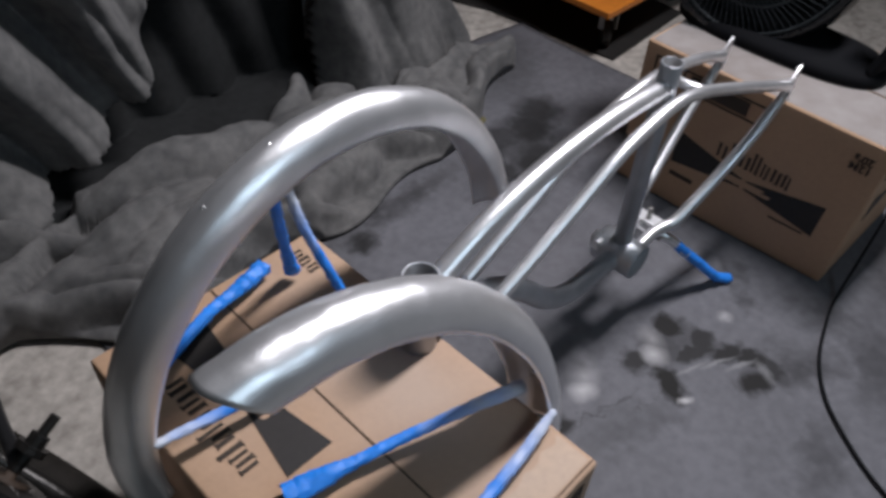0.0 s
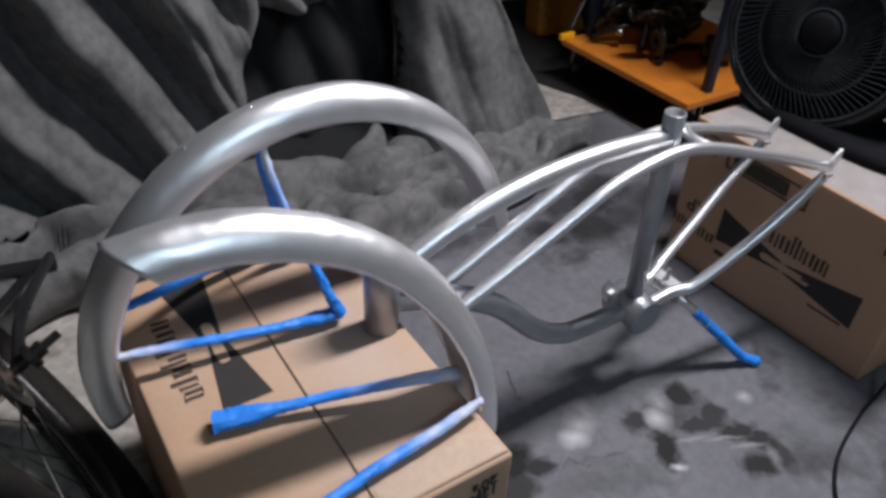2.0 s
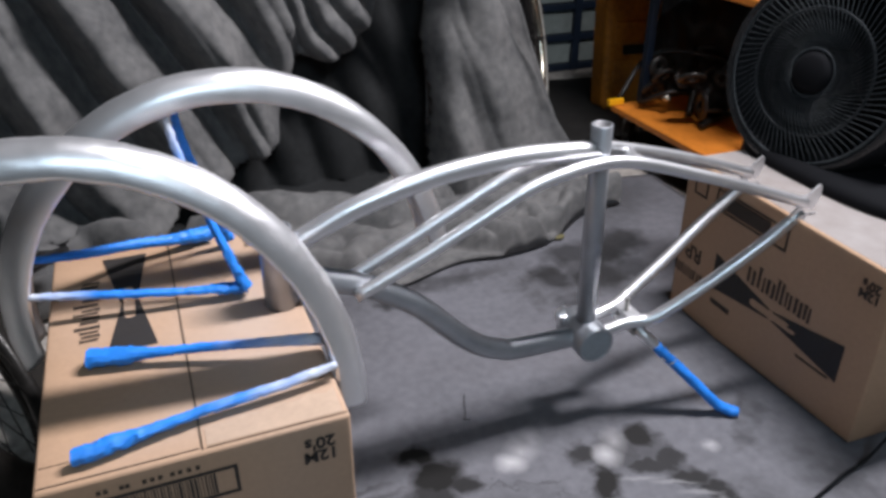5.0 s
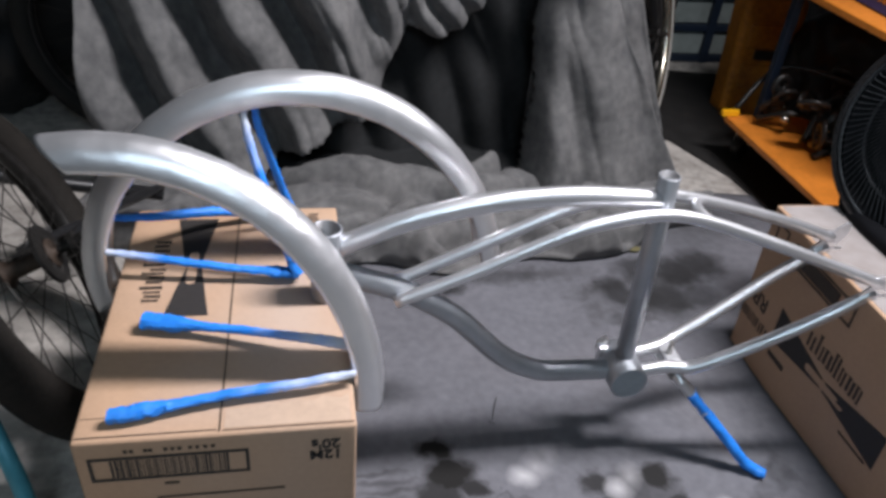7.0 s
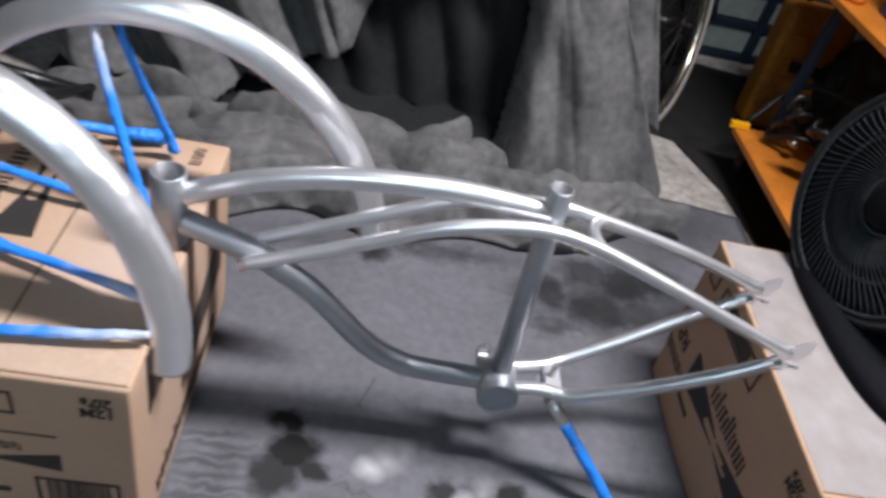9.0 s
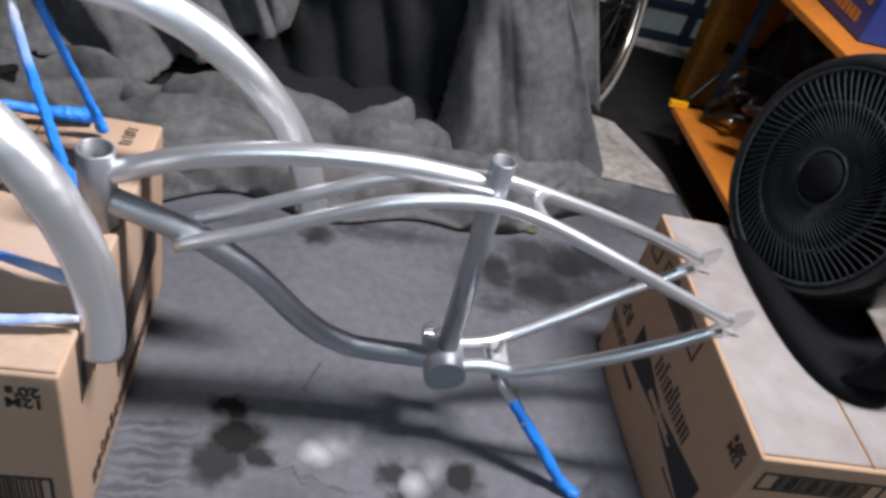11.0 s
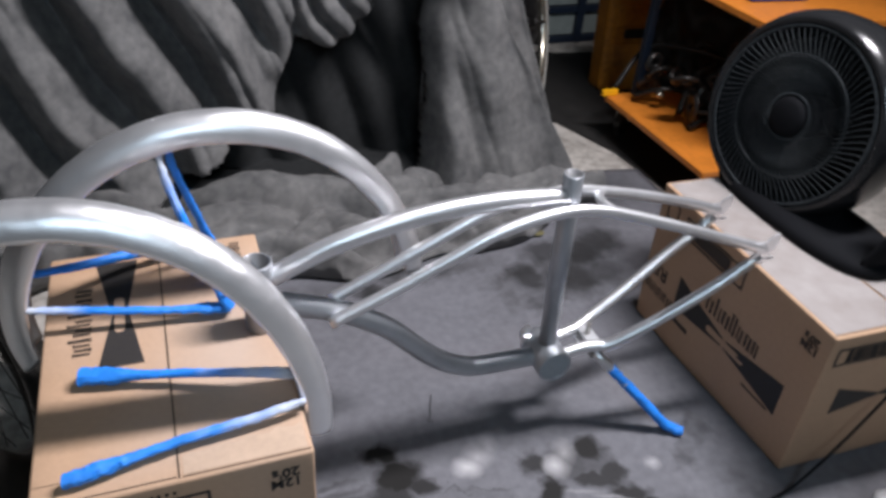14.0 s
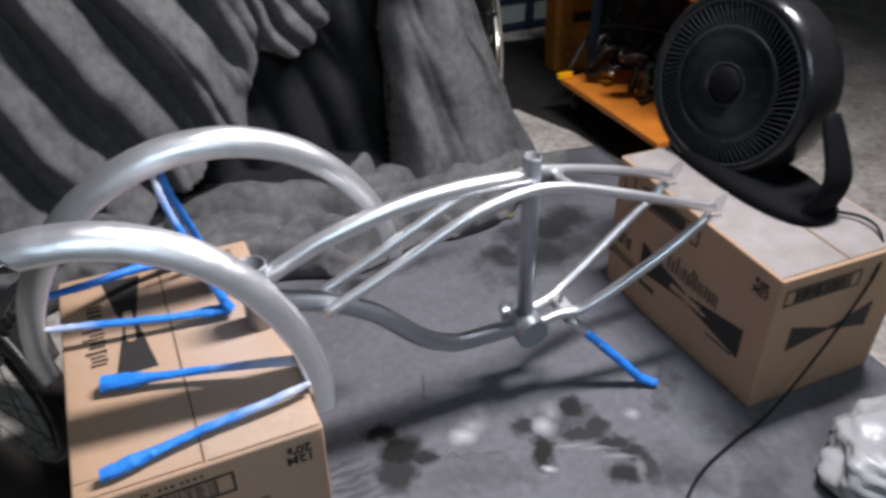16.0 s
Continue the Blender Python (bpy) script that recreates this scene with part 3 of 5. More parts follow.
def prints_near(t, m, w, l, h):
    top = m @ Matrix.Translation((0, 0, h))
    bm = bmesh.new()
    rect(bm, w - 0.1455, 0.004, w - 0.1435, l - 0.004, top)
    part("top_seam", bm, M_SEAM, t)
    bm = bmesh.new()
    rect(bm, 0.003, 0.006, w - 0.1475, 0.0075, top, 0.0009)
    rect(bm, w - 0.141, 0.0045, w - 0.003, 0.006, top, 0.0009)
    rect(bm, 0.004, 0.033, 0.07, 0.0335, top, 0.0009)
    part("flap_edge", bm, M_SEAM, t)
    # a streak of light glare, painted on the flap as a paler patch
    bm = bmesh.new()
    edge = [(w - 0.140 + 0.134 * k / 14, 0.034 + 0.012 * (k / 14) + 0.004 * math.sin(k * 1.9) + 0.003 * math.sin(k * 4.3)) for k in range(15)]
    polygon(bm, [(w - 0.140, 0.008), (w - 0.006, 0.008)] + edge[::-1], top, 0.0006)
    part("sprayed_patch", bm, M_CARD_GLARE, t, "pale streak of glare painted on the flap")
    # the bow and the word run along the length of the lid
    along = top @ pose(0, 0, 0, 0, 0, 90)
    bm = bmesh.new()
    c = -(w - 0.200)
    polygon(bm, [(0.197, c - 0.028), (0.300, c - 0.012), (0.300, c + 0.008), (0.197, c + 0.026)], along)
    polygon(bm, [(0.420, c + 0.03), (0.302, c + 0.010), (0.302, c - 0.010), (0.420, c - 0.026)], along)
    part("printed_bow", bm, M_INK, t, "black printed bow shape")
    bm = bmesh.new()
    slot_mark(bm, 0.262, 0.335, c + 0.0, 0.0065, along)
    part("blank_slot", bm, M_CARD, t)
    bm = bmesh.new()
    ink_letters(bm, 0.228, 0.365, -(w - 0.236), 0.018, along, 4, tall=(3, 6, 8))
    tagged(part("printed_word", bm, M_INK_BROWN, t), "printed word, unreadable strokes", kind="stuff")
    bm = bmesh.new()
    ink_letters(bm, 0.39, 0.43, -(w - 0.03), 0.012, along, 9)
    tagged(part("printed_code", bm, M_INK_BROWN, t), "printed word, unreadable strokes", kind="stuff")
    front = m @ Matrix(((1, 0, 0, 0), (0, 0, -1, 0), (0, 1, 0, 0), (0, 0, 0, 1)))
    barcode(t, 0.013, w - 0.116, 0.248, 0.284, front, 11, "printed black barcode")
    bm = bmesh.new()
    for x in (0.05, 0.056, 0.070, 0.075, 0.09, 0.097, 0.104, 0.115, 0.122, 0.13, 0.138):
        rect(bm, x, 0.290, x + 0.004, 0.2945, front)
    part("small_print", bm, M_INK_BROWN, t)
    for q in ((0.075, 0.214, 0.212, 0.2165), (0.085, 0.2365, 0.10, 0.240)):
        bm = bmesh.new()
        rect(bm, *q, front)
        part("printed_line", bm, M_INK_BROWN, t)
    lettering("12M\n20's", 0.0145, front @ pose(w - 0.034, 0.275, 0, 0, 0, 180), M_INK, t, "upside-down black print")
    bm = bmesh.new()
    polygon(bm, [(0.068, 0.152), (0.142, 0.163), (0.142, 0.168), (0.068, 0.180)], front)
    polygon(bm, [(0.212, 0.182), (0.144, 0.168), (0.144, 0.163), (0.212, 0.152)], front)
    part("printed_bow", bm, M_INK, t, "black printed bow shape")
    bm = bmesh.new()
    ink_letters(bm, 0.108, 0.175, 0.186, 0.009, front, 21)
    tagged(part("printed_word", bm, M_INK_BROWN, t), "printed word, unreadable strokes", kind="stuff")
    bm = bmesh.new()
    ink_letters(bm, 0.03, 0.10, 0.095, 0.016, front, 23)
    tagged(part("printed_code", bm, M_INK_BROWN, t), "printed word, unreadable strokes", kind="stuff")
    bm = bmesh.new()
    rect(bm, 0.108, 0.098, 0.150, 0.107, front)
    part("printed_line", bm, M_INK_BROWN, t)
    barcode(t, w - 0.112, w - 0.02, 0.085, 0.135, front, 13)
    side = m @ Matrix(((0, 0, 1, w), (1, 0, 0, 0), (0, 1, 0, 0), (0, 0, 0, 1)))
    bm = bmesh.new()
    polygon(bm, [(0.050, 0.205), (0.070, 0.215), (0.070, 0.302), (0.050, 0.302)], side)
    polygon(bm, [(0.095, 0.205), (0.135, 0.225), (0.135, 0.302), (0.095, 0.302)], side)
    polygon(bm, [(0.18, 0.09), (0.40, 0.12), (0.40, 0.20), (0.18, 0.15)], side)
    part("printed_bow", bm, M_INK_BROWN, t)
    bm = bmesh.new()
    ink_letters(bm, 0.06, 0.36, 0.03, 0.022, side, 31, tall=(4, 8))
    tagged(part("printed_word", bm, M_INK_BROWN, t), "printed word, unreadable strokes", kind="stuff")


def prints_far(t, m, w, l, h):
    # the long side that looks back at the first carton; y along it runs from the far end
    side = m @ Matrix(((0, 0, -1, 0), (-1, 0, 0, l), (0, 1, 0, 0), (0, 0, 0, 1)))

    def q(y):
        return l - y - 0.015

    bm = bmesh.new()
    a, b = q(0.325), q(0.035)
    c = (a + b) / 2
    polygon(bm, [(a, 0.095), (c - 0.004, 0.113), (c - 0.004, 0.132), (a, 0.166)], side)
    polygon(bm, [(b, 0.158), (c + 0.004, 0.132), (c + 0.004, 0.113), (b, 0.088)], side)
    part("printed_bow", bm, M_INK, t, "black printed bow shape")
    bm = bmesh.new()
    slot_mark(bm, c - 0.048, c + 0.055, 0.123, 0.007, side)
    part("blank_slot", bm, M_CARD, t)
    bm = bmesh.new()
    ink_letters(bm, q(0.245), q(0.10), 0.155, 0.026, side, 5, tall=(2, 6, 7))
    tagged(part("printed_word", bm, M_INK_BROWN, t), "printed word, unreadable strokes", kind="stuff")
    lettering("RP", 0.030, side @ pose(q(0.385), 0.135, 0, 0, 0, 180), M_INK_BROWN, t, "upside-down dark print")
    bm = bmesh.new()
    ink_letters(bm, q(0.432), q(0.335), 0.080, 0.018, side, 7)
    tagged(part("printed_code", bm, M_INK_BROWN, t), "printed word, unreadable strokes", kind="stuff")
    for k in ((q(0.32), 0.066, q(0.27), 0.076), (q(0.115), 0.083, q(0.05), 0.087)):
        bm = bmesh.new()
        rect(bm, *k, side)
        part("printed_line", bm, M_INK_BROWN, t)
    lettering("12M\n20's", 0.0145, side @ pose(q(0.022), 0.267, 0, 0, 0, 180), M_INK_BROWN, t, "upside-down dark print")
    bm = bmesh.new()
    frame_rect(bm, q(0.41), 0.250, q(0.375), 0.288, 0.0035, side)
    frame_rect(bm, q(0.35), 0.245, q(0.18), 0.285, 0.0035, side)
    rect(bm, q(0.335), 0.252, q(0.22), 0.279, side)
    part("printed_panel", bm, M_INK_BROWN, t)
    top = m @ Matrix.Translation((0, 0, h))
    bm = bmesh.new()
    rect(bm, 0.144, 0.004, 0.146, l - 0.004, top)
    rect(bm, 0.003, 0.006, w - 0.003, 0.0075, top, 0.0009)
    part("top_seam", bm, M_SEAM, t)
    bm = bmesh.new()
    rect(bm, 0.005, 0.009, 0.142, l - 0.006, top, 0.0007)
    rect(bm, 0.148, 0.009, w - 0.006, l - 0.006, top, 0.0007)
    part("sprayed_lid", bm, M_PALE, t, "pale silver overspray on the lid")
    front = m @ Matrix(((1, 0, 0, 0), (0, 0, -1, 0), (0, 1, 0, 0), (0, 0, 0, 1)))
    barcode(t, 0.013, w - 0.116, 0.248, 0.284, front, 41)
    bm = bmesh.new()
    polygon(bm, [(0.05, 0.132), (0.142, 0.153), (0.142, 0.158), (0.05, 0.190)], front)
    polygon(bm, [(0.235, 0.192), (0.144, 0.158), (0.144, 0.153), (0.235, 0.132)], front)
    part("printed_bow", bm, M_INK, t)


H_BOX = 0.316
BASE = 0.008
NEAR_M = Matrix.Translation((-0.292, 0.0, BASE))
carton("cardboard_box", (0.292, 0.450, H_BOX - BASE), NEAR_M, prints_near, "tan cardboard carton with black print, standing under the silver fenders")
FAR_M = pose(0.743, -0.017, BASE, 0, 0, -1.6)
far_box = carton("cardboard_box", (0.292, 0.450, H_BOX - BASE), FAR_M, prints_far, "tan cardboard carton with black print under the desk fan")
# its foot is sheared sideways so that its lower corners fit the camera's view
for piece in far_box.children_recursive:
    for v in piece.data.vertices:
        low, end = 1 - (v.co.z - BASE) / (H_BOX - BASE), 1 - v.co.y / 0.45
        v.co.x += 0.028 * low * max(0.35, min(1.0, end))
        v.co.y += 0.012 * low * min(1.0, max(0.0, end))


# ---- the silver bicycle frame ----
Y0 = 0.228


def bicycle_frame():
    t = thing("stripped_bicycle", (0.2, Y0, 0.32), "silver-painted cruiser bicycle frame propped on two cardboard boxes", "bicycle")
    tube_part("head_tube", (-0.0235, Y0, H_BOX + 0.001), (-0.0235, Y0, 0.422), 0.0205, 0.003, t, 36, M_SILVER_SHADED)
    bm = bmesh.new()
    sweep(bm, smooth_path([(-0.006, Y0, 0.393), (0.02, Y0, 0.406), (0.074, Y0, 0.429), (0.144, Y0, 0.448), (0.215, Y0, 0.459), (0.29, Y0, 0.463), (0.36, Y0, 0.460), (0.420, Y0, 0.454)], 10), 0.0135, 20)
    part("top_tube", bm, M_SILVER, t, "", True)
    bm = bmesh.new()
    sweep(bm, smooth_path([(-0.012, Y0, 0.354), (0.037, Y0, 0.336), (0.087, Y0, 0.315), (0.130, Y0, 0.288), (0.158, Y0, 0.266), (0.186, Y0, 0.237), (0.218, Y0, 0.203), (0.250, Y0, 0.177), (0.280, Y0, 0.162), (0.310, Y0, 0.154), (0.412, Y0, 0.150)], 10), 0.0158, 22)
    part("down_tube", bm, M_SILVER_SHADED, t, "curved down tube in the shaded copy of the silver", True)
    tube_part("seat_tube", (0.428, Y0, 0.165), (0.418, Y0, 0.492), 0.0145, 0.002, t, 28, M_SILVER_SHADED)
    m = pose(0.428, Y0 + 0.036, 0.151, 90, 0, 0)
    bm = bmesh.new()
    lathe(bm, [(0.0, 0.069), (0.0255, 0.069), (0.0262, 0.0715), (0.0285, 0.072), (0.0295, 0.071), (0.0295, 0.001), (0.0285, 0.0), (0.0262, 0.0005), (0.0255, 0.003), (0.0, 0.003)], m, 40)
    shell = part("bottom_bracket_shell", bm, M_SILVER_SHADED, t, "", True)
    bm = bmesh.new()
    lathe(bm, [(0.0, 0.0708), (0.0254, 0.0708), (0.0254, 0.0692), (0.0, 0.0692)], m, 36)
    part("end_cap", bm, M_PRIMER, shell, "dull grey cap over the opening")
    bm = bmesh.new()
    sweep(bm, smooth_path([(0.406, Y0 + 0.03, 0.156), (0.400, Y0 + 0.034, 0.172), (0.410, Y0 + 0.032, 0.184)], 6), (0.006), 10)
    box(bm, (0.396, Y0 + 0.022, 0.156), (0.412, Y0 + 0.038, 0.174), None, 0.002)
    part("cable_lug", bm, M_SILVER, shell)
    for s, name in ((-1, "near"), (1, "far")):
        bm = bmesh.new()
        sweep(bm, smooth_path([(0.065 + 0.008 * max(0, s), Y0 + s * 0.024, 0.319), (0.15, Y0 + s * 0.0245, 0.356), (0.222, Y0 + s * 0.025, 0.391), (0.295, Y0 + s * 0.0255, 0.426),
                               (0.355, Y0 + s * 0.026, 0.442), (0.405, Y0 + s * 0.0265, 0.4475), (0.445, Y0 + s * 0.029, 0.445), (0.50, Y0 + s * 0.034, 0.431),
                               (0.59, Y0 + s * 0.046, 0.402), (0.68, Y0 + s * 0.056, 0.370), (0.762, Y0 + s * 0.060, 0.339)], 8), 0.0088, 16)
        part("seat_stay", bm, M_SILVER, t, "", True)
        bm = bmesh.new()
        sweep(bm, smooth_path([(0.443, Y0 + s * 0.020, 0.161), (0.485, Y0 + s * 0.022, 0.168), (0.508, Y0 + s * 0.028, 0.171), (0.53, Y0 + s * 0.036, 0.177),
                               (0.60, Y0 + s * 0.046, 0.217), (0.68, Y0 + s * 0.056, 0.270), (0.760, Y0 + s * 0.060, 0.323)], 8),
              lambda k: (0.0098 - 0.002 * max(0, k - 0.9) * 10, 0.0098), 16)
        part("chain_stay", bm, M_SILVER, t, "", True)
        # fork end: a plate with an open slot and a hooked top
        out = [(0.733, 0.320), (0.752, 0.338), (0.752, 0.352), (0.764, 0.352), (0.774, 0.360), (0.784, 0.366), (0.788, 0.362), (0.789, 0.347), (0.782, 0.332),
               (0.776, 0.326), (0.763, 0.331), (0.758, 0.326), (0.776, 0.318), (0.789, 0.3185), (0.770, 0.316), (0.752, 0.316)]
        bm = bmesh.new()
        ys = (Y0 + s * 0.0585, Y0 + s * 0.0625)
        a = [bm.verts.new((x, ys[0], z)) for x, z in out]
        b = [bm.verts.new((x, ys[1], z)) for x, z in out]
        bm.faces.new(a)
        bm.faces.new(b[::-1])
        for i in range(len(out)):
            bm.faces.new((a[i], a[(i + 1) % len(out)], b[(i + 1) % len(out)], b[i]))
        bmesh.ops.recalc_face_normals(bm, faces=bm.faces)
        bmesh.ops.triangulate(bm, faces=[f for f in bm.faces if len(f.verts) > 4])
        part("dropout", bm, M_SILVER, t)
    bm = bmesh.new()
    sweep(bm, smooth_path([(0.498, Y0 - 0.034, 0.432), (0.482, Y0 - 0.022, 0.435), (0.476, Y0, 0.436), (0.482, Y0 + 0.022, 0.435), (0.498, Y0 + 0.034, 0.432)], 6), 0.007, 12)
    part("stay_bridge", bm, M_SILVER, t, "", True)
    bm = bmesh.new()
    box(bm, (0.487, Y0 - 0.026, 0.158), (0.52, Y0 + 0.026, 0.162), None, 0.0015)
    box(bm, (0.492, Y0 - 0.024, 0.172), (0.516, Y0 + 0.024, 0.176), None, 0.0015)
    part("kickstand_plate", bm, M_SILVER, t)
    bm = bmesh.new()
    sweep(bm, smooth_path([(0.505, Y0 - 0.012, 0.158), (0.512, Y0 - 0.034, 0.150), (0.525, 0.186, 0.138), (0.56, 0.168, 0.098)], 6), 0.0085, 12)
    stand = part("kickstand", bm, M_SILVER, t, "", True)
    bm = bmesh.new()
    box(bm, (0.497, Y0 - 0.030, 0.146), (0.519, Y0 - 0.008, 0.160), None, 0.003)
    part("pivot", bm, M_STEEL, stand)
    bm = bmesh.new()
    sweep(bm, smooth_path([(0.502, Y0, 0.176), (0.503, Y0 + 0.002, 0.196)], 4), 0.004, 8)
    part("clamp_bolt", bm, M_STEEL, stand)
    bm = bmesh.new()
    line = smooth_path([(0.530, 0.183, 0.132), (0.56, 0.168, 0.099), (0.60, 0.146, 0.056), (0.625, 0.131, 0.028), (0.643, 0.121, 0.016), (0.658, 0.112, 0.013)], 8)
    sweep(bm, line, lambda k: (0.0095 + 0.0015 * math.sin(k * 31) * 0.6 + 0.003 * max(0, k - 0.7), 0.0085 - 0.002 * max(0, k - 0.8) * 3), 14)
    for v in bm.verts:
        v.co += Vector((noise.noise(v.co * 90), noise.noise(v.co * 90 + Vector((5, 0, 0))), noise.noise(v.co * 90 + Vector((0, 5, 0))))) * 0.0012
        v.co.z = max(v.co.z, 0.0065)
    part("masking_tape", bm, M_TAPE, stand, "wrinkled blue masking tape", True)
    return t


stripped = bicycle_frame()
# the rear triangle stands slightly askew
for piece in stripped.children:
    if piece.name.startswith(("seat_stay", "chain_stay", "dropout")):
        for v in piece.data.vertices:
            v.co.y += 0.025 * max(0.0, v.co.x - 0.43)


# ---- fenders ----
def tape_stay(name, points, widths, parent, spray_from=None, seed=1.0, label=""):
    """A fender stay wrapped in crumpled masking tape: half width and half height along it; overspray thickens towards its first point."""
    bm = bmesh.new()
    line = smooth_path(points, 16)

    def size(k):
        x = k * (len(widths) - 1)
        i = min(int(x), len(widths) - 2)
        f = x - i
        return tuple((widths[i][c] * (1 - f) + widths[i + 1][c] * f) * (0.82 if k < 0.72 else 0.82 + 0.18 * min(1, (k - 0.72) / 0.1)) for c in (0, 1))

    sweep(bm, line, size, 11)
    a, b = Vector(points[0]), Vector(points[-1])
    att = bm.verts.layers.float.new("spray")
    for v in bm.verts:
        k = (v.co - a).dot(b - a) / (b - a).length_squared
        p = v.co.copy()
        n = Vector((noise.noise(p * 48 + Vector((seed, 0, 0))), noise.noise(p * 48 + Vector((0, seed, 0))), noise.noise(p * 48 + Vector((0, 0, seed)))))
        c = Vector((noise.noise(p * 190 + Vector((seed, 0, 0))), noise.noise(p * 190 + Vector((0, seed, 0))), noise.noise(p * 190 + Vector((0, 0, seed)))))
        end = max(0.0, min(1.0, (k - 0.74) / 0.12))
        v.co += n * (0.0007 + 0.0010 * end) + c * (0.0012 + 0.0009 * end)
        v.co.z = max(v.co.z, H_BOX + 0.0012)
        v[att] = 0.0 if spray_from is None else max(0.0, min(0.95, (spray_from - k) / spray_from + 0.35 * noise.noise(p * 45)))
    ob = part(name, bm, M_TAPE, parent, label)
    ob.data.shade_smooth()
    ob.data.set_sharp_from_angle(angle=radians(24))
    return ob


def fender_shell(centre, radius, yaw, lean, a0, a1, half, round0, round1, egg=(0, 0, 0, 0), dep=0.92):
    """A mudguard: an arc about the centre, in a plane turned by yaw and leaning, of half-round section, of sheet metal."""
    u = Vector((math.cos(yaw), math.sin(yaw), 0))
    w0 = Vector((-math.sin(yaw), math.cos(yaw), 0))
    v = Vector((0, 0, 1)) * math.cos(lean) + w0 * math.sin(lean)
    w = v.cross(u) * -1
    bm = bmesh.new()
    n, k = 110, 22
    sheets = []
    for skin in (0.0, 0.0014):
        rows = []
        for i in range(n + 1):
            row = []
            for j in range(k + 1):
                phi = radians(-98 + 196 * j / k)
                off = 1 - math.cos(phi * 0.9)
                a = radians(a0 + round0 * off + (a1 - round1 * off - a0 - round0 * off) * i / n)
                rad = radius + egg[0] * math.cos(2 * a) + egg[1] * math.sin(2 * a) + egg[2] * math.cos(3 * a) + egg[3] * math.sin(3 * a)
                rad += 0.0011 * noise.noise((i * 0.17, j * 0.22, radius * 90)) + 0.0006 * noise.noise((i * 0.5, j * 0.5, radius * 50))
                r = half - skin
                d = u * math.cos(a) + v * math.sin(a)
                row.append(bm.verts.new(Vector(centre) + d * (rad - half + r * dep * math.cos(phi)) + w * (r * math.sin(phi))))
            rows.append(row)
        sheets.append(rows)
    for s, rows in enumerate(sheets):
        for i in range(n):
            for j in range(k):
                f = (rows[i][j], rows[i][j + 1], rows[i + 1][j + 1], rows[i + 1][j])
                bm.faces.new(f if s == 0 else f[::-1])
    o, q = sheets
    for i in range(n):
        for j in (0, k):
            bm.faces.new((o[i][j], o[i + 1][j], q[i + 1][j], q[i][j]))
    for j in range(k):
        for i in (0, n):
            bm.faces.new((o[i][j], o[i][j + 1], q[i][j + 1], q[i][j]))
    bmesh.ops.recalc_face_normals(bm, faces=bm.faces)
    return bm, u, v, w


def rivet(at, out, parent, r=0.0045):
    bm = bmesh.new()
    m = Matrix.Translation(at) @ Vector(out).to_track_quat("Z", "Y").to_matrix().to_4x4()
    lathe(bm, [(0.0, 0.003), (r * 0.6, 0.0026), (r, 0.001), (r, -0.002)], m, 14)
    return part("rivet", bm, M_SILVER, parent, "", True)


def near_fender():
    c, R, egg = (-0.2410, 0.0996, 0.3149), 0.2786, (-0.0003, -0.0107, -0.0030, -0.0012)
    t = thing("fender", (0.0, 0.08, 0.316), "silver-painted bicycle fender lying on its stays on a cardboard box", "fender", "silver bicycle fenders")
    bm, u, v, w = fender_shell(c, R, radians(-2.4), radians(9.0), -10.5, 103.0, 0.0275, 1.0, 6.0, egg, 1.11)
    shell = part("shell", bm, M_SILVER, t, "", True)
    for a, s in ((4, -0.018), (64, 0.0)):
        d = u * math.cos(radians(a)) + v * math.sin(radians(a))
        rad = R + egg[0] * math.cos(radians(2 * a)) + egg[1] * math.sin(radians(2 * a)) - 0.0035
        rivet(Vector(c) + d * (rad - (0.006 if s else 0)) + w * s, d + w * s * 20, shell, 0.004)
    tape_stay("stay", [(-0.002, 0.098, 0.344), (-0.05, 0.118, 0.340), (-0.12, 0.142, 0.335), (-0.18, 0.160, 0.331), (-0.243, 0.178, 0.328)],
              [(0.0095, 0.0085), (0.0095, 0.0075), (0.0085, 0.007), (0.0075, 0.006), (0.0075, 0.006), (0.0075, 0.006), (0.008, 0.007), (0.0115, 0.009), (0.013, 0.010)], t, 0.5, 1.0, "bent stay wrapped in blue masking tape")
    tape_stay("stay", [(0.002, 0.061, 0.334), (-0.06, 0.053, 0.331), (-0.13, 0.046, 0.329), (-0.20, 0.034, 0.328), (-0.257, 0.024, 0.328)],
              [(0.005, 0.005), (0.007, 0.006), (0.0075, 0.006), (0.0075, 0.006), (0.0075, 0.0062), (0.0076, 0.0062), (0.0078, 0.0065), (0.0085, 0.0075), (0.0095, 0.0085), (0.007, 0.007)], t, 0.5, 3.0, "bent stay wrapped in blue masking tape")
    return t


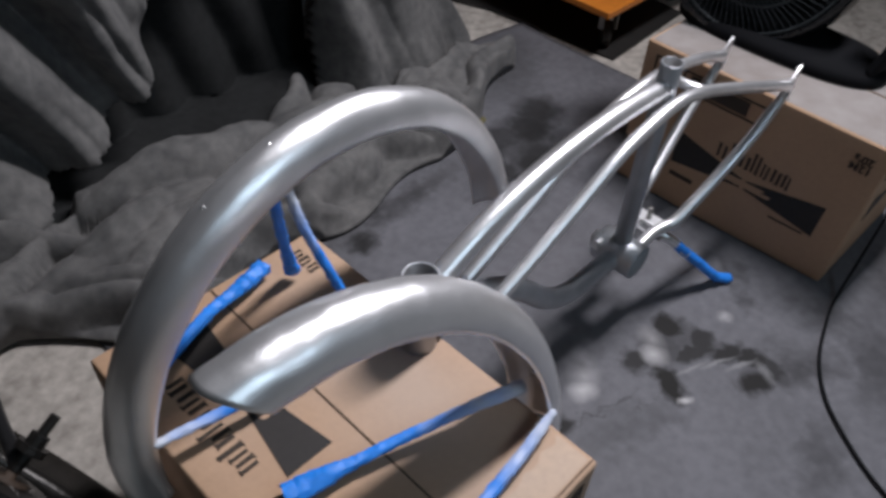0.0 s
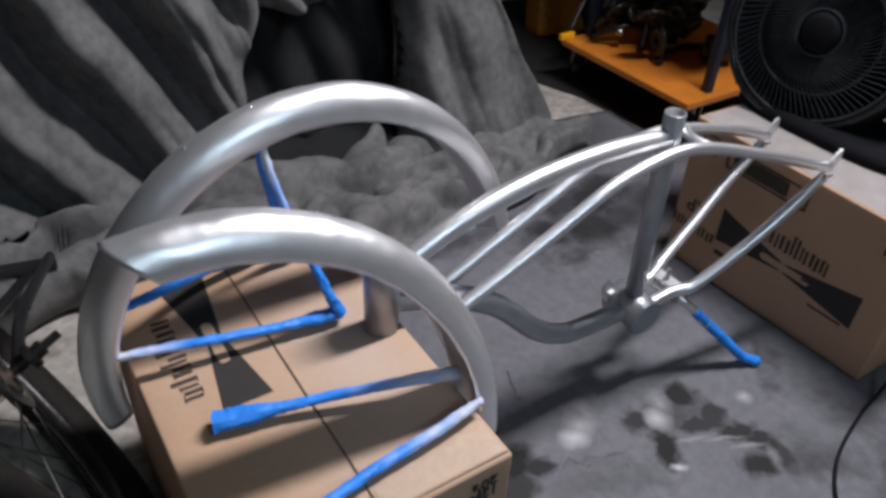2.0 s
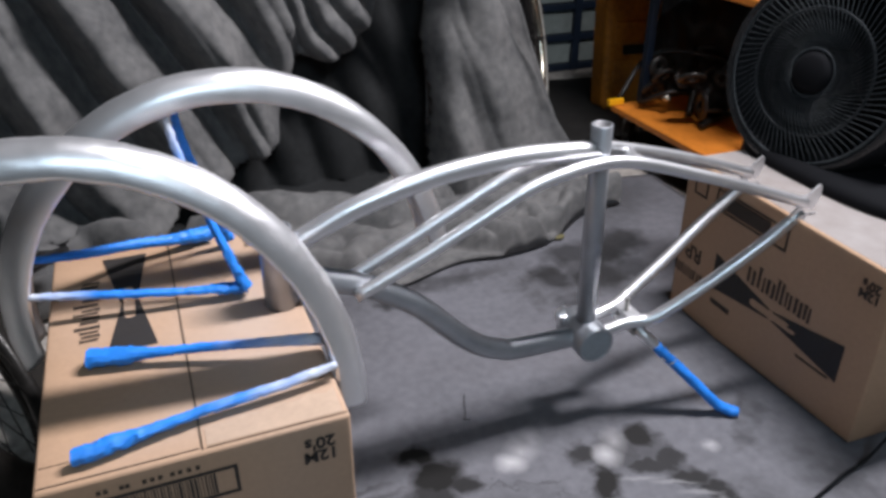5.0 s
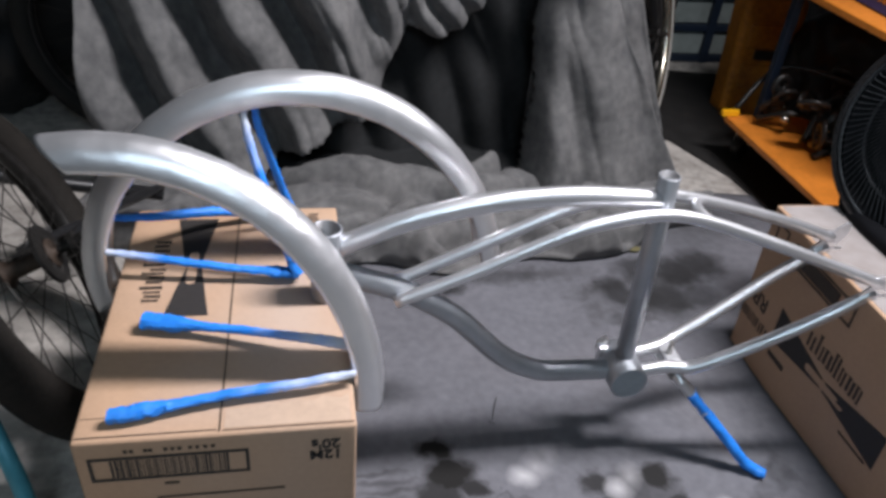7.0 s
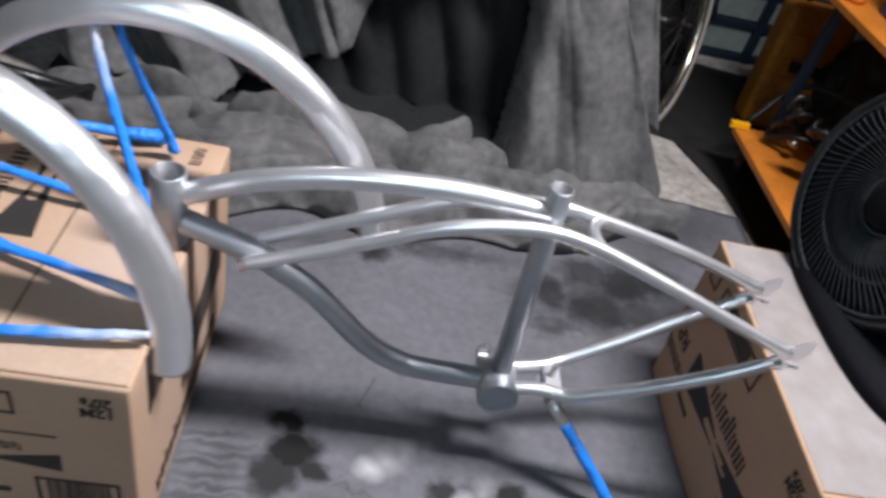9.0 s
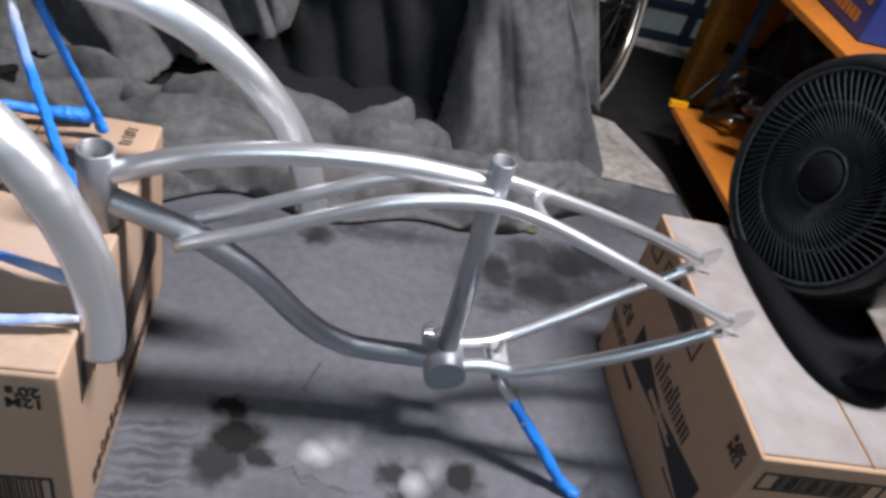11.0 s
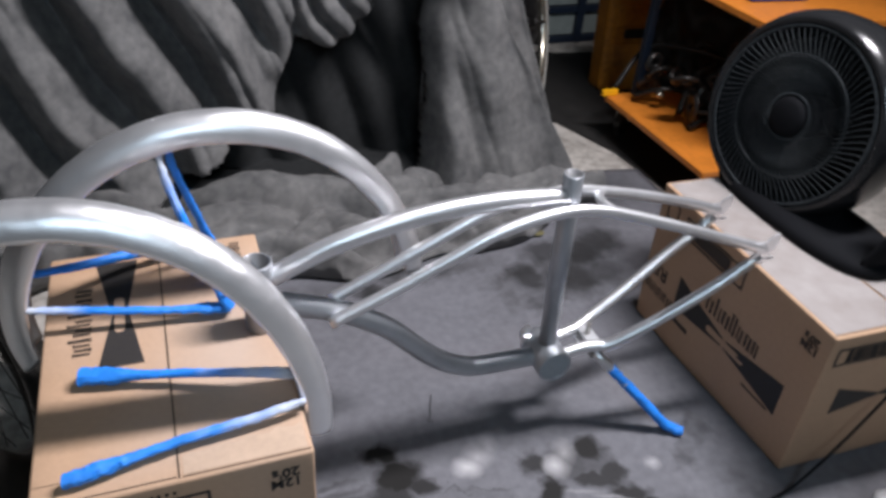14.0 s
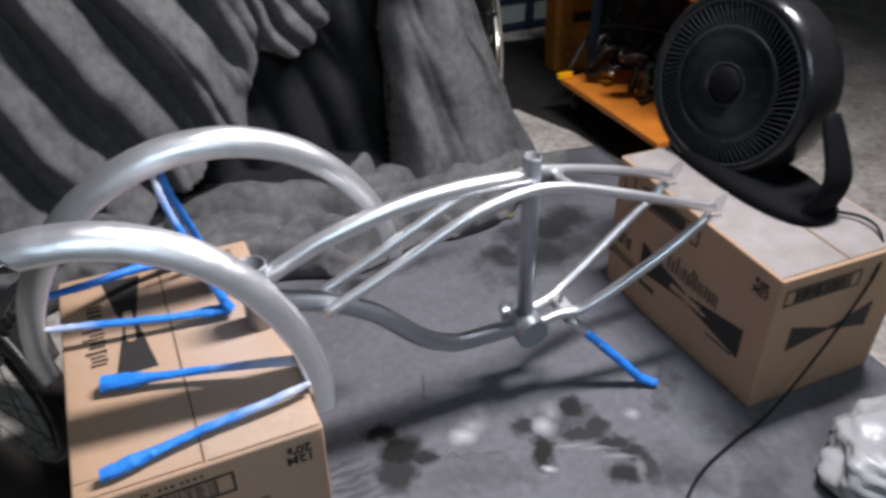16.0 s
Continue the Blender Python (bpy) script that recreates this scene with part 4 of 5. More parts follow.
def far_fender():
    c, R, egg = (-0.0497, 0.3169, 0.3011), 0.2812, (0.0017, -0.0100, -0.0021, -0.0033)
    t = thing("fender", (-0.06, 0.29, 0.316), "long silver-painted bicycle fender arching over a cardboard box on taped stays", "fender", "silver bicycle fenders")
    bm, u, v, w = fender_shell(c, R, radians(2.0), radians(1.2), 0.0, 191, 0.0253, 1.0, 5.0, egg, 1.21)
    shell = part("shell", bm, M_SILVER, t, "", True)
    for a, s in ((104, 0.0), (119, 0.0), (5, 0.012)):
        d = u * math.cos(radians(a)) + v * math.sin(radians(a))
        rad = R + egg[0] * math.cos(radians(2 * a)) + egg[1] * math.sin(radians(2 * a)) + egg[2] * math.cos(radians(3 * a)) + egg[3] * math.sin(radians(3 * a)) + 0.0030
        rivet(Vector(c) + d * (rad - (0.005 if s else 0)) + w * s, d, shell, 0.0034 if a == 104 else 0.0022)
    wd = [(0.005, 0.005), (0.007, 0.006), (0.0075, 0.006), (0.0075, 0.006), (0.009, 0.007), (0.010, 0.008)]
    tape_stay("stay", [(-0.303, 0.287, 0.355), (-0.24, 0.279, 0.348), (-0.15, 0.268, 0.338), (-0.10, 0.264, 0.333), (-0.060, 0.262, 0.330)], wd, t, 0.3, 5.0, "stay wrapped in blue masking tape")
    tape_stay("stay", [(-0.119, 0.300, 0.545), (-0.112, 0.294, 0.50), (-0.090, 0.280, 0.42), (-0.070, 0.266, 0.355), (-0.061, 0.262, 0.329)], wd, t, 0.35, 7.0, "stay wrapped in blue masking tape")
    tape_stay("stay", [(-0.300, 0.322, 0.384), (-0.25, 0.352, 0.366), (-0.18, 0.392, 0.347), (-0.13, 0.410, 0.336), (-0.085, 0.424, 0.330)],
              [(0.006, 0.005), (0.007, 0.007), (0.008, 0.008), (0.009, 0.009), (0.010, 0.010), (0.011, 0.011)], t, None, 9.0, "stay wrapped in blue masking tape")
    tape_stay("stay", [(-0.108, 0.338, 0.545), (-0.104, 0.350, 0.50), (-0.086, 0.374, 0.42), (-0.071, 0.390, 0.36), (-0.065, 0.396, 0.331)], wd, t, None, 11.0, "stay wrapped in blue masking tape")
    return t


near_fender()
far_fender()


# ---- desk fan ----
def desk_fan():
    t = thing("desk_fan", (0.92, 0.27, H_BOX), "dusty black round desk fan with spiral grille on a carton", "fan")
    c = Vector((0.892, 0.338, 0.482))
    face = Vector((-0.97, -0.16, 0.16)).normalized()
    m = Matrix.Translation(c) @ face.to_track_quat("Z", "Y").to_matrix().to_4x4()
    R = 0.158
    bm = bmesh.new()
    lathe(bm, [(R - 0.004, 0.0), (R, 0.004), (R + 0.007, 0.002), (R + 0.014, -0.010), (R + 0.019, -0.026), (R + 0.021, -0.05), (R + 0.017, -0.085), (R, -0.12), (R - 0.045, -0.15), (0.03, -0.165), (0.0, -0.166),
               ], m, 64)
    drum = part("drum", bm, M_GLOSS, t, "glossy black plastic drum", True)
    bm = bmesh.new()
    lathe(bm, [(0.0, -0.11), (0.06, -0.108), (R - 0.02, -0.10), (R - 0.008, -0.01), (R - 0.006, -0.01), (R - 0.006, -0.105), (0.0, -0.115)], m, 48)
    part("liner", bm, M_BLACK, drum, "", True)
    bm = bmesh.new()
    lathe(bm, [(0.0, 0.010), (0.024, 0.010), (0.032, 0.006), (0.035, -0.002), (0.032, -0.008), (0.0, -0.008)], m, 40)
    grille = part("grille_hub", bm, M_MATT, t, "matt black hub cap", True)
    for rad, thick, h in ((0.039, 0.003, -0.001), (0.104, 0.0022, 0.001), (0.150, 0.003, 0.0)):
        bm = bmesh.new()
        sweep(bm, [m @ Vector((rad * math.cos(a), rad * math.sin(a), h)) for a in np.linspace(0, 2 * math.pi, 60, endpoint=False)], thick, 8, closed=True)
        part("grille_ring", bm, M_GRILLE, t, "", True)
    bm = bmesh.new()
    line = []
    for k in range(9):
        f = k / 8
        rad = 0.037 + (R - 0.006 - 0.037) * f
        a = 0.75 * math.sin(f * 1.5) * 0.8
        line.append(Vector((rad * math.cos(a), rad * math.sin(a), 0.004 * math.sin(math.pi * f))))
    sweep(bm, line, (0.0008), 6, flat=1.6)
    me = bpy.data.meshes.new("grille_bar")
    bm.to_mesh(me)
    bm.free()
    me.materials.append(M_GRILLE)
    me.shade_smooth()
    for i in range(80):
        ob = new("grille_bar", me)
        ob.parent = t
        ob.matrix_parent_inverse = t.matrix_basis.inverted()
        ob.matrix_basis = m @ pose(0, 0, 0, 0, 0, 360 / 80 * i)
    for i in range(3):
        bm = bmesh.new()
        rows = []
        for k in range(9):
            rad = 0.035 + 0.10 * k / 8
            row = []
            for q in range(7):
                a = radians(i * 120 + (q - 3) * (10 + 4 * k / 8))
                row.append(bm.verts.new(m @ Vector((rad * math.cos(a), rad * math.sin(a), -0.055 + (q - 3) * 0.009))))
            rows.append(row)
        for k in range(8):
            for q in range(6):
                bm.faces.new((rows[k][q], rows[k][q + 1], rows[k + 1][q + 1], rows[k + 1][q]))
        bmesh.ops.solidify(bm, geom=bm.faces[:], thickness=0.002)
        part("blade", bm, M_BLACK, t, "", True)
    bm = bmesh.new()
    lathe(bm, [(0.0, -0.03), (0.03, -0.03), (0.036, -0.04), (0.036, -0.09), (0.0, -0.09)], m, 32)
    part("motor_hub", bm, M_BLACK, t, "", True)
    # base: a long rounded foot with two arms that hold the drum
    bm = bmesh.new()
    pts = [Vector((0.930 + 0.080 * math.copysign(abs(math.cos(a)) ** 0.8, math.cos(a)), 0.27 + 0.195 * math.copysign(abs(math.sin(a)) ** 0.7, math.sin(a)), 0)) for a in np.linspace(0, 2 * math.pi, 48, endpoint=False)]
    prev = None
    ctr = Vector((0.930, 0.27, 0))
    for k, (s, z) in enumerate(((1.0, H_BOX + 0.001), (1.0, H_BOX + 0.012), (0.95, H_BOX + 0.022), (0.70, H_BOX + 0.027), (0.3, H_BOX + 0.028))):
        ring = [bm.verts.new(ctr + (p - ctr) * s + Vector((0, 0, z))) for p in pts]
        if prev:
            for i in range(48):
                bm.faces.new((prev[i], prev[(i + 1) % 48], ring[(i + 1) % 48], ring[i]))
        else:
            bm.faces.new(ring[::-1])
        prev = ring
    bm.faces.new(prev)
    bmesh.ops.recalc_face_normals(bm, faces=bm.faces)
    part("base", bm, M_MATT, t, "matt black foot", True)
    for y0, y1 in ((0.10, 0.132), (0.465, 0.532)):
        bm = bmesh.new()
        sweep(bm, smooth_path([(0.93, y0, H_BOX + 0.015), (0.94, y0 - 0.01 if y0 < 0.3 else y0 + 0.02, 0.40), (0.945, y1, 0.475), (0.948, y1 + (0.012 if y0 < 0.3 else -0.012), 0.495)], 8),
              lambda k: (0.014 + 0.028 * (1 - k), 0.012), 12, up=(0, 1, 0))
        part("arm", bm, M_MATT, t, "", True)
    return t


desk_fan()


def cable():
    bm = bmesh.new()
    pts = [(0.965, 0.10, 0.324), (0.995, 0.055, 0.327), (0.985, 0.01, 0.322), (0.955, -0.024, 0.285), (0.90, -0.034, 0.19), (0.83, -0.040, 0.085), (0.765, -0.045, 0.018), (0.70, -0.055, 0.0105),
           (0.585, -0.092, 0.0105), (0.50, -0.16, 0.0105), (0.42, -0.30, 0.0105), (0.34, -0.62, 0.0105)]
    sweep(bm, smooth_path(pts, 10), 0.0027, 10)
    return single("power_cable", bm, M_BLACK, "thin dark power cable of the fan trailing over the sheet", "cable", smooth=True)


cable()


# ---- bicycle wheels ----
def wheel_parts(t, m, R, tyre, spokes, tyre_mat, rim_mat, hub_len=0.06, hub_mat=None):
    bm = bmesh.new()
    n = 16
    lathe(bm, [(R - tyre + tyre * math.cos(a), tyre * 0.95 * math.sin(a)) for a in np.linspace(0, 2 * math.pi, n, endpoint=False)], m, 72, close=True)
    tyre_ob = part("tyre", bm, tyre_mat, t, "", True)
    Rr = R - 2 * tyre + 0.004
    bm = bmesh.new()
    lathe(bm, [(Rr + 0.004, -0.013), (Rr - 0.004, -0.012), (Rr - 0.011, -0.006), (Rr - 0.011, 0.006), (Rr - 0.004, 0.012), (Rr + 0.004, 0.013), (Rr - 0.002, 0.0)], m, 72, close=True)
    part("rim", bm, rim_mat, t, "", True)
    bm = bmesh.new()
    h = hub_len / 2
    lathe(bm, [(0, -h - 0.02), (0.006, -h - 0.02), (0.006, -h), (0.022, -h), (0.022, -h + 0.004), (0.013, -h + 0.008), (0.013, h - 0.008), (0.022, h - 0.004), (0.022, h), (0.006, h), (0.006, h + 0.02), (0, h + 0.02)], m, 24)
    part("hub", bm, hub_mat or M_GREASE, t, "", True)
    for side in (-1, 1):
        bm = bmesh.new()
        sweep(bm, [Vector((0.020, 0, 0)), Vector((Rr - 0.010, 0, 0))], 0.0011, 5)
        me = bpy.data.meshes.new("spoke")
        bm.to_mesh(me)
        bm.free()
        me.materials.append(M_SPOKE)
        for i in range(spokes // 2):
            a = 2 * math.pi * (i + (0.5 if side > 0 else 0)) / (spokes // 2)
            lean = (0.9 if i % 2 else -0.9)
            p0 = Vector((0.02 * math.cos(a + lean), 0.02 * math.sin(a + lean), side * (h - 0.002)))
            p1 = Vector(((Rr - 0.008) * math.cos(a), (Rr - 0.008) * math.sin(a), 0))
            d = p1 - p0
            ob = new("spoke", me)
            ob.parent = t
            ob.matrix_parent_inverse = t.matrix_basis.inverted()
            ob.matrix_basis = m @ Matrix.Translation(p0 - d.normalized() * 0.02) @ d.to_track_quat("X", "Z").to_matrix().to_4x4()
    return tyre_ob


def left_bicycle():
    hub = Vector((-0.442, 0.403, 0.258))
    ax = Vector((0.901, 0.174, 0.397)).normalized()
    t = thing("bicycle", (hub.x, hub.y, 0), "grimy old black bicycle with rusty hub leaning beside the box", "bicycle")
    m = Matrix.Translation(hub) @ ax.to_track_quat("Z", "Y").to_matrix().to_4x4()
    wheel_parts(t, m, 0.280, 0.034, 32, M_OLD_TYRE, M_GREASE, 0.075, M_RUST)
    bm = bmesh.new()
    lathe(bm, [(0, 0.0), (0.007, 0), (0.007, 0.02), (0.016, 0.02), (0.016, 0.028), (0.010, 0.028), (0.010, 0.040), (0.0055, 0.040), (0.0055, 0.062), (0, 0.062)],
          Matrix.Translation(hub + ax * 0.045) @ ax.to_track_quat("Z", "Y").to_matrix().to_4x4(), 12)
    part("axle_nut", bm, M_GREASE, t)
    bm = bmesh.new()
    lathe(bm, [(0.02, -0.004), (0.046, -0.003), (0.046, 0.003), (0.02, 0.004)], Matrix.Translation(hub + ax * 0.030) @ ax.to_track_quat("Z", "Y").to_matrix().to_4x4(), 28, close=True)
    part("sprocket", bm, M_GREASE, t, "greasy sprocket")
    crank = Vector((-0.34, 0.78, 0.155))
    for s in (-1, 1):
        bm = bmesh.new()
        sweep(bm, smooth_path([hub + ax * 0.05 * s, hub + ax * 0.05 * s + Vector((0.02, 0.14, -0.03)), crank + ax * 0.02 * s], 8), 0.008, 12)
        part("chain_stay", bm, M_BLACK_METAL, t, "", True)
    bm = bmesh.new()
    sweep(bm, [crank + Vector((0.02, 0.0, -0.006)), crank + Vector((-0.10, -0.03, 0.03)), Vector((-0.62, 0.70, 0.245)), Vector((-0.80, 0.66, 0.30))], 0.013, 14)
    part("seat_tube", bm, M_BLACK_METAL, t, "glossy black tube", True)
    return t


left_bicycle()


def loose_wheel(name, centre, yaw, R, tyre, label, tyre_mat, rim_mat, lean=0):
    t = thing(name, (centre[0], centre[1], 0), label, "bicycle wheel", "wheels behind the cloth")
    wheel_parts(t, Matrix.Translation(centre) @ pose(0, 0, 0, 90 + lean, 0, yaw), R, tyre, 32, tyre_mat, rim_mat, 0.07)
    return t


M_WHITEWALL = material("whitewall_tyre", (0.42, 0.40, 0.36), 0.7, 0, 120, 14, 0.2, 0.2)
loose_wheel("spare_wheel", (0.915, 1.385, 0.290), 54, 0.289, 0.018, "chrome-rimmed bicycle wheel with pale tyre behind the cloth", M_WHITEWALL, M_CHROME, -12)
loose_wheel("spare_wheel", (-0.40, 1.32, 0.305), 4, 0.302, 0.024, "dark bicycle wheel standing half behind the cloth", M_RUBBER, M_BLACK_METAL)


# ---- orange cart and what stands round it ----
def tool_cart():
    t = thing("tool_cart", (1.3, 0.95, 0), "two-tier orange enamelled rolling cart with dark posts", "cart")
    for z, x0, y0, y1 in ((0.137, 1.10, 0.715, 1.19), (0.50, 1.16, 0.70, 1.42)):
        bm = bmesh.new()
        box(bm, (x0, y0, z - 0.018), (1.62, y1, z), None, 0.003)
        part("shelf", bm, M_ORANGE, t)
    for x, y in ((1.18, 1.16), (1.55, 1.16), (1.55, 0.76), (1.19, 0.735)):
        bm = bmesh.new()
        box(bm, (x, y, 0.1372), (x + 0.022, y + 0.022, 0.481), None, 0.002)
        part("post", bm, M_NAVY, t)
        bm = bmesh.new()
        lathe(bm, [(0.008, -0.011), (0.040, -0.011), (0.043, -0.006), (0.043, 0.006), (0.040, 0.011), (0.008, 0.011)], pose(x, y + 0.03, 0.0437, 90, 0, 35), 28, close=True)
        wheel = part("caster", bm, M_GREASE, t)
        bm = bmesh.new()
        box(bm, (x - 0.016, y + 0.012, 0.045), (x - 0.012, y + 0.048, 0.118), None, 0.001)
        box(bm, (x + 0.013, y + 0.012, 0.045), (x + 0.017, y + 0.048, 0.118), None, 0.001)
        part("caster_fork", bm, M_STEEL, wheel)
    bm = bmesh.new()
    box(bm, (1.083, 1.172, 0.1385), (1.132, 1.186, 0.156), None, 0.002)
    part("reflector", bm, M_REFLECT, t, "bright yellow reflector strip")
    return t


M_REFLECT = material("yellow_reflector", (1.0, 0.46, 0.012), 0.2, 0.0, 90, 20, 0.1, 0.1)
tool_cart()


def greasy_parts():
    """A heap of black machine parts: a geared drum, a crank, rods and lugs."""
    t = thing("bicycle_crank_assembly", (1.33, 0.98, 0.138), "greasy black crank and gear parts heaped on the orange cart", "machine parts")
    for k, (x, y, z, r, h, rx, ry) in enumerate(((1.30, 1.00, 0.19, 0.052, 0.07, 80, 10), (1.42, 1.05, 0.20, 0.06, 0.09, 20, 60), (1.37, 0.86, 0.178, 0.04, 0.10, 75, 40))):
        bm = bmesh.new()
        lathe(bm, [(0, -h / 2), (r * 0.5, -h / 2), (r * 0.55, -h * 0.35), (r, -h * 0.33), (r, h * 0.2), (r * 0.8, h * 0.3), (r * 0.4, h * 0.34), (r * 0.3, h / 2), (0, h / 2)], pose(x, y, z, rx, ry, 20 * k), 20)
        part("gear_drum", bm, M_GREASE, t)
    for k, pts in enumerate((((1.15, 1.12, 0.16), (1.20, 1.06, 0.20), (1.30, 1.04, 0.19), (1.42, 1.0, 0.22)), ((1.20, 0.92, 0.15), (1.30, 0.95, 0.16), (1.42, 0.93, 0.15)),
                             ((1.13, 1.20, 0.145), (1.24, 1.22, 0.26), (1.36, 1.12, 0.27), (1.44, 1.05, 0.24)), ((1.22, 1.0, 0.15), (1.26, 1.03, 0.22), (1.34, 1.08, 0.25)))):
        bm = bmesh.new()
        sweep(bm, smooth_path(pts, 8), 0.007 + 0.002 * (k % 2), 10)
        part("rod", bm, M_GREASE, t, "", True)
    rnd = random.Random(3)
    for k in range(20):
        x, y, r = rnd.uniform(1.16, 1.46), rnd.uniform(0.93, 1.16), rnd.uniform(0.02, 0.045)
        bm = bmesh.new()
        lathe(bm, [(r * 0.3, -0.005), (r, -0.004), (r, 0.004), (r * 0.3, 0.006)], pose(x, y, 0.148 + rnd.uniform(0.02, 0.13), rnd.uniform(0, 90), rnd.uniform(0, 60), rnd.uniform(0, 180)), 18, close=True)
        part("gear", bm, M_GREASE, t, "", True)
    for k, (x, y, z) in enumerate(((1.19, 1.06, 0.185), (1.25, 0.97, 0.19), (1.31, 1.07, 0.205), (1.22, 1.11, 0.175))):
        bm = bmesh.new()
        lathe(bm, [(0, -0.008), (0.011, -0.008), (0.013, 0.0), (0.008, 0.008), (0, 0.010)], pose(x, y, z, 30 * k, 20, 0), 16)
        part("chrome_nut", bm, M_CHROME, t, "shiny chrome nut", True)
    return t


greasy_parts()


def yellow_case():
    t = thing("tool_case", (1.37, 1.48, 0), "battered orange plastic tool case leaning behind the cart", "tool case")
    m = pose(1.27, 1.48, 0.0, -6, 0, -6)
    bm = bmesh.new()
    box(bm, (0, 0, 0.004), (0.20, 0.10, 0.37), m, 0.018, 3)
    part("body", bm, M_CASE, t, "", False)
    for z in (0.10, 0.22):
        bm = bmesh.new()
        box(bm, (0.03, -0.008, z), (0.17, 0.002, z + 0.07), m, 0.004)
        part("raised_panel", bm, M_CASE, t)
    bm = bmesh.new()
    sweep(bm, [m @ Vector(p) for p in ((0.05, 0.05, 0.36), (0.055, 0.05, 0.40), (0.10, 0.05, 0.41), (0.145, 0.05, 0.40), (0.15, 0.05, 0.36))], 0.009, 10)
    part("handle", bm, M_BLACK, t, "", True)
    bm = bmesh.new()
    box(bm, (0.06, -0.012, 0.185), (0.14, -0.002, 0.215), m, 0.002)
    part("latch", bm, M_GREASE, t)
    return t


yellow_case()


def slatted_rack():
    t = thing("window_panel", (1.4, 1.95, 0), "old glazed panel with dark blue bars leaning on the wall", "window panel")
    for k in range(5):
        bm = bmesh.new()
        z = 0.03 + 0.115 * k
        box(bm, (1.16, 1.962, z), (1.72, 1.968, z + 0.095), None, 0.001)
        part("pane", bm, M_PANE, t)
    for k in range(6):
        bm = bmesh.new()
        z = 0.0 + 0.115 * k
        box(bm, (1.14, 1.945, z + 0.002), (1.74, 1.975, z + 0.026), None, 0.002)
        part("bar", bm, M_NAVY, t)
    for x in (1.12, 1.42, 1.72):
        bm = bmesh.new()
        box(bm, (x, 1.94, 0.001), (x + 0.03, 1.98, 0.62), None, 0.002)
        part("stile", bm, M_NAVY, t)
    return t


slatted_rack()


def shelf_goods():
    t = thing("printed_box", (1.36, 1.05, 0.5), "blue printed box with yellow bars on the cart's upper shelf", "box")
    m = pose(1.225, 0.86, 0.502, 0, 0, -4)
    bm = bmesh.new()
    box(bm, (0, 0, 0), (0.16, 0.26, 0.15), m, 0.003)
    part("body", bm, M_BLUE_BOX, t)
    face = m @ Matrix(((0, 0, -1, 0), (-1, 0, 0, 0.26), (0, 1, 0, 0), (0, 0, 0, 1)))
    for r in range(3):
        x = 0.02
        rnd = random.Random(r)
        while x < 0.22:
            w = rnd.uniform(0.008, 0.02)
            bm = bmesh.new()
            rect(bm, x, 0.022 + 0.042 * r, x + w, 0.045 + 0.042 * r, face)
            part("printed_bar", bm, M_YELLOW, t)
            x += w + 0.006
    bm = bmesh.new()
    lathe(bm, [(0, 0), (0.022, 0), (0.026, 0.01), (0.024, 0.03), (0.012, 0.042), (0, 0.045)], pose(1.20, 1.16, 0.501), 20)
    single("copper_cap", bm, M_ORANGE, "small coppery cap on the cart's upper shelf", "cap", smooth=True)


shelf_goods()


# ---- small things on the floor ----
M_SCRAP = material("olive_scrap", (0.13, 0.115, 0.05), 0.8, 0, 90, 20, 0.3, 0.3)


def plastic_bag():
    bm = bmesh.new()
    bmesh.ops.create_icosphere(bm, subdivisions=5, radius=1)
    for v in bm.verts:
        n = v.co.normalized()
        k = 1 + 0.20 * noise.noise(n * 2.2) + 0.14 * abs(noise.noise(n * 4)) - 0.05 * abs(noise.noise(n * 9))
        v.co = Vector((n.x * 0.15 * k + 0.91, n.y * 0.13 * k - 0.245, max(0.0065, 0.05 + n.z * 0.07 * k)))
    return single("plastic_bag", bm, M_WHITE_PLASTIC, "crumpled cloudy white plastic bag on the floor", "plastic bag", smooth=True)


plastic_bag()


def teal_guard():
    bm = bmesh.new()
    sweep(bm, smooth_path([(-0.47, 0.20, 0.22), (-0.425, 0.135, 0.185), (-0.40, 0.10, 0.12), (-0.395, 0.085, 0.05), (-0.41, 0.08, 0.012)], 10), (0.011), 12, flat=1.0)
    return single("garden_hose", bm, M_TEAL, "teal hose end lying beside the box", "hose", smooth=True)


teal_guard()

bm = bmesh.new()
got = bmesh.ops.create_icosphere(bm, subdivisions=2, radius=0.012)
for v in bm.verts:
    v.co = Vector((v.co.x * 1.4 + 0.685, v.co.y + 0.742, 0.012 + v.co.z * 0.3 + 0.002 * noise.noise(v.co * 200)))
single("paper_scrap", bm, M_SCRAP, "small olive-brown scrap at the cloth's edge", "scrap")


# ---- dark stand-ins added round the cart ----
# a black sheet laid where the floor lies in the cart's shade
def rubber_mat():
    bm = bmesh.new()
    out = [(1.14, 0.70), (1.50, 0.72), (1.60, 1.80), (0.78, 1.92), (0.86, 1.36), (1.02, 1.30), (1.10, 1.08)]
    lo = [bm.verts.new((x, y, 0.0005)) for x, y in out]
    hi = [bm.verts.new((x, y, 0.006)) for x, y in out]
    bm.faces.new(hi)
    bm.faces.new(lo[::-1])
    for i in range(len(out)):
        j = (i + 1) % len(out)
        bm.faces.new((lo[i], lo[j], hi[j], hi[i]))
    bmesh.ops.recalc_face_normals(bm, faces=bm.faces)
    return single("rubber_mat", bm, M_RUBBER, "added black sheet standing in for the shade under the orange cart", "mat")


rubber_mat()


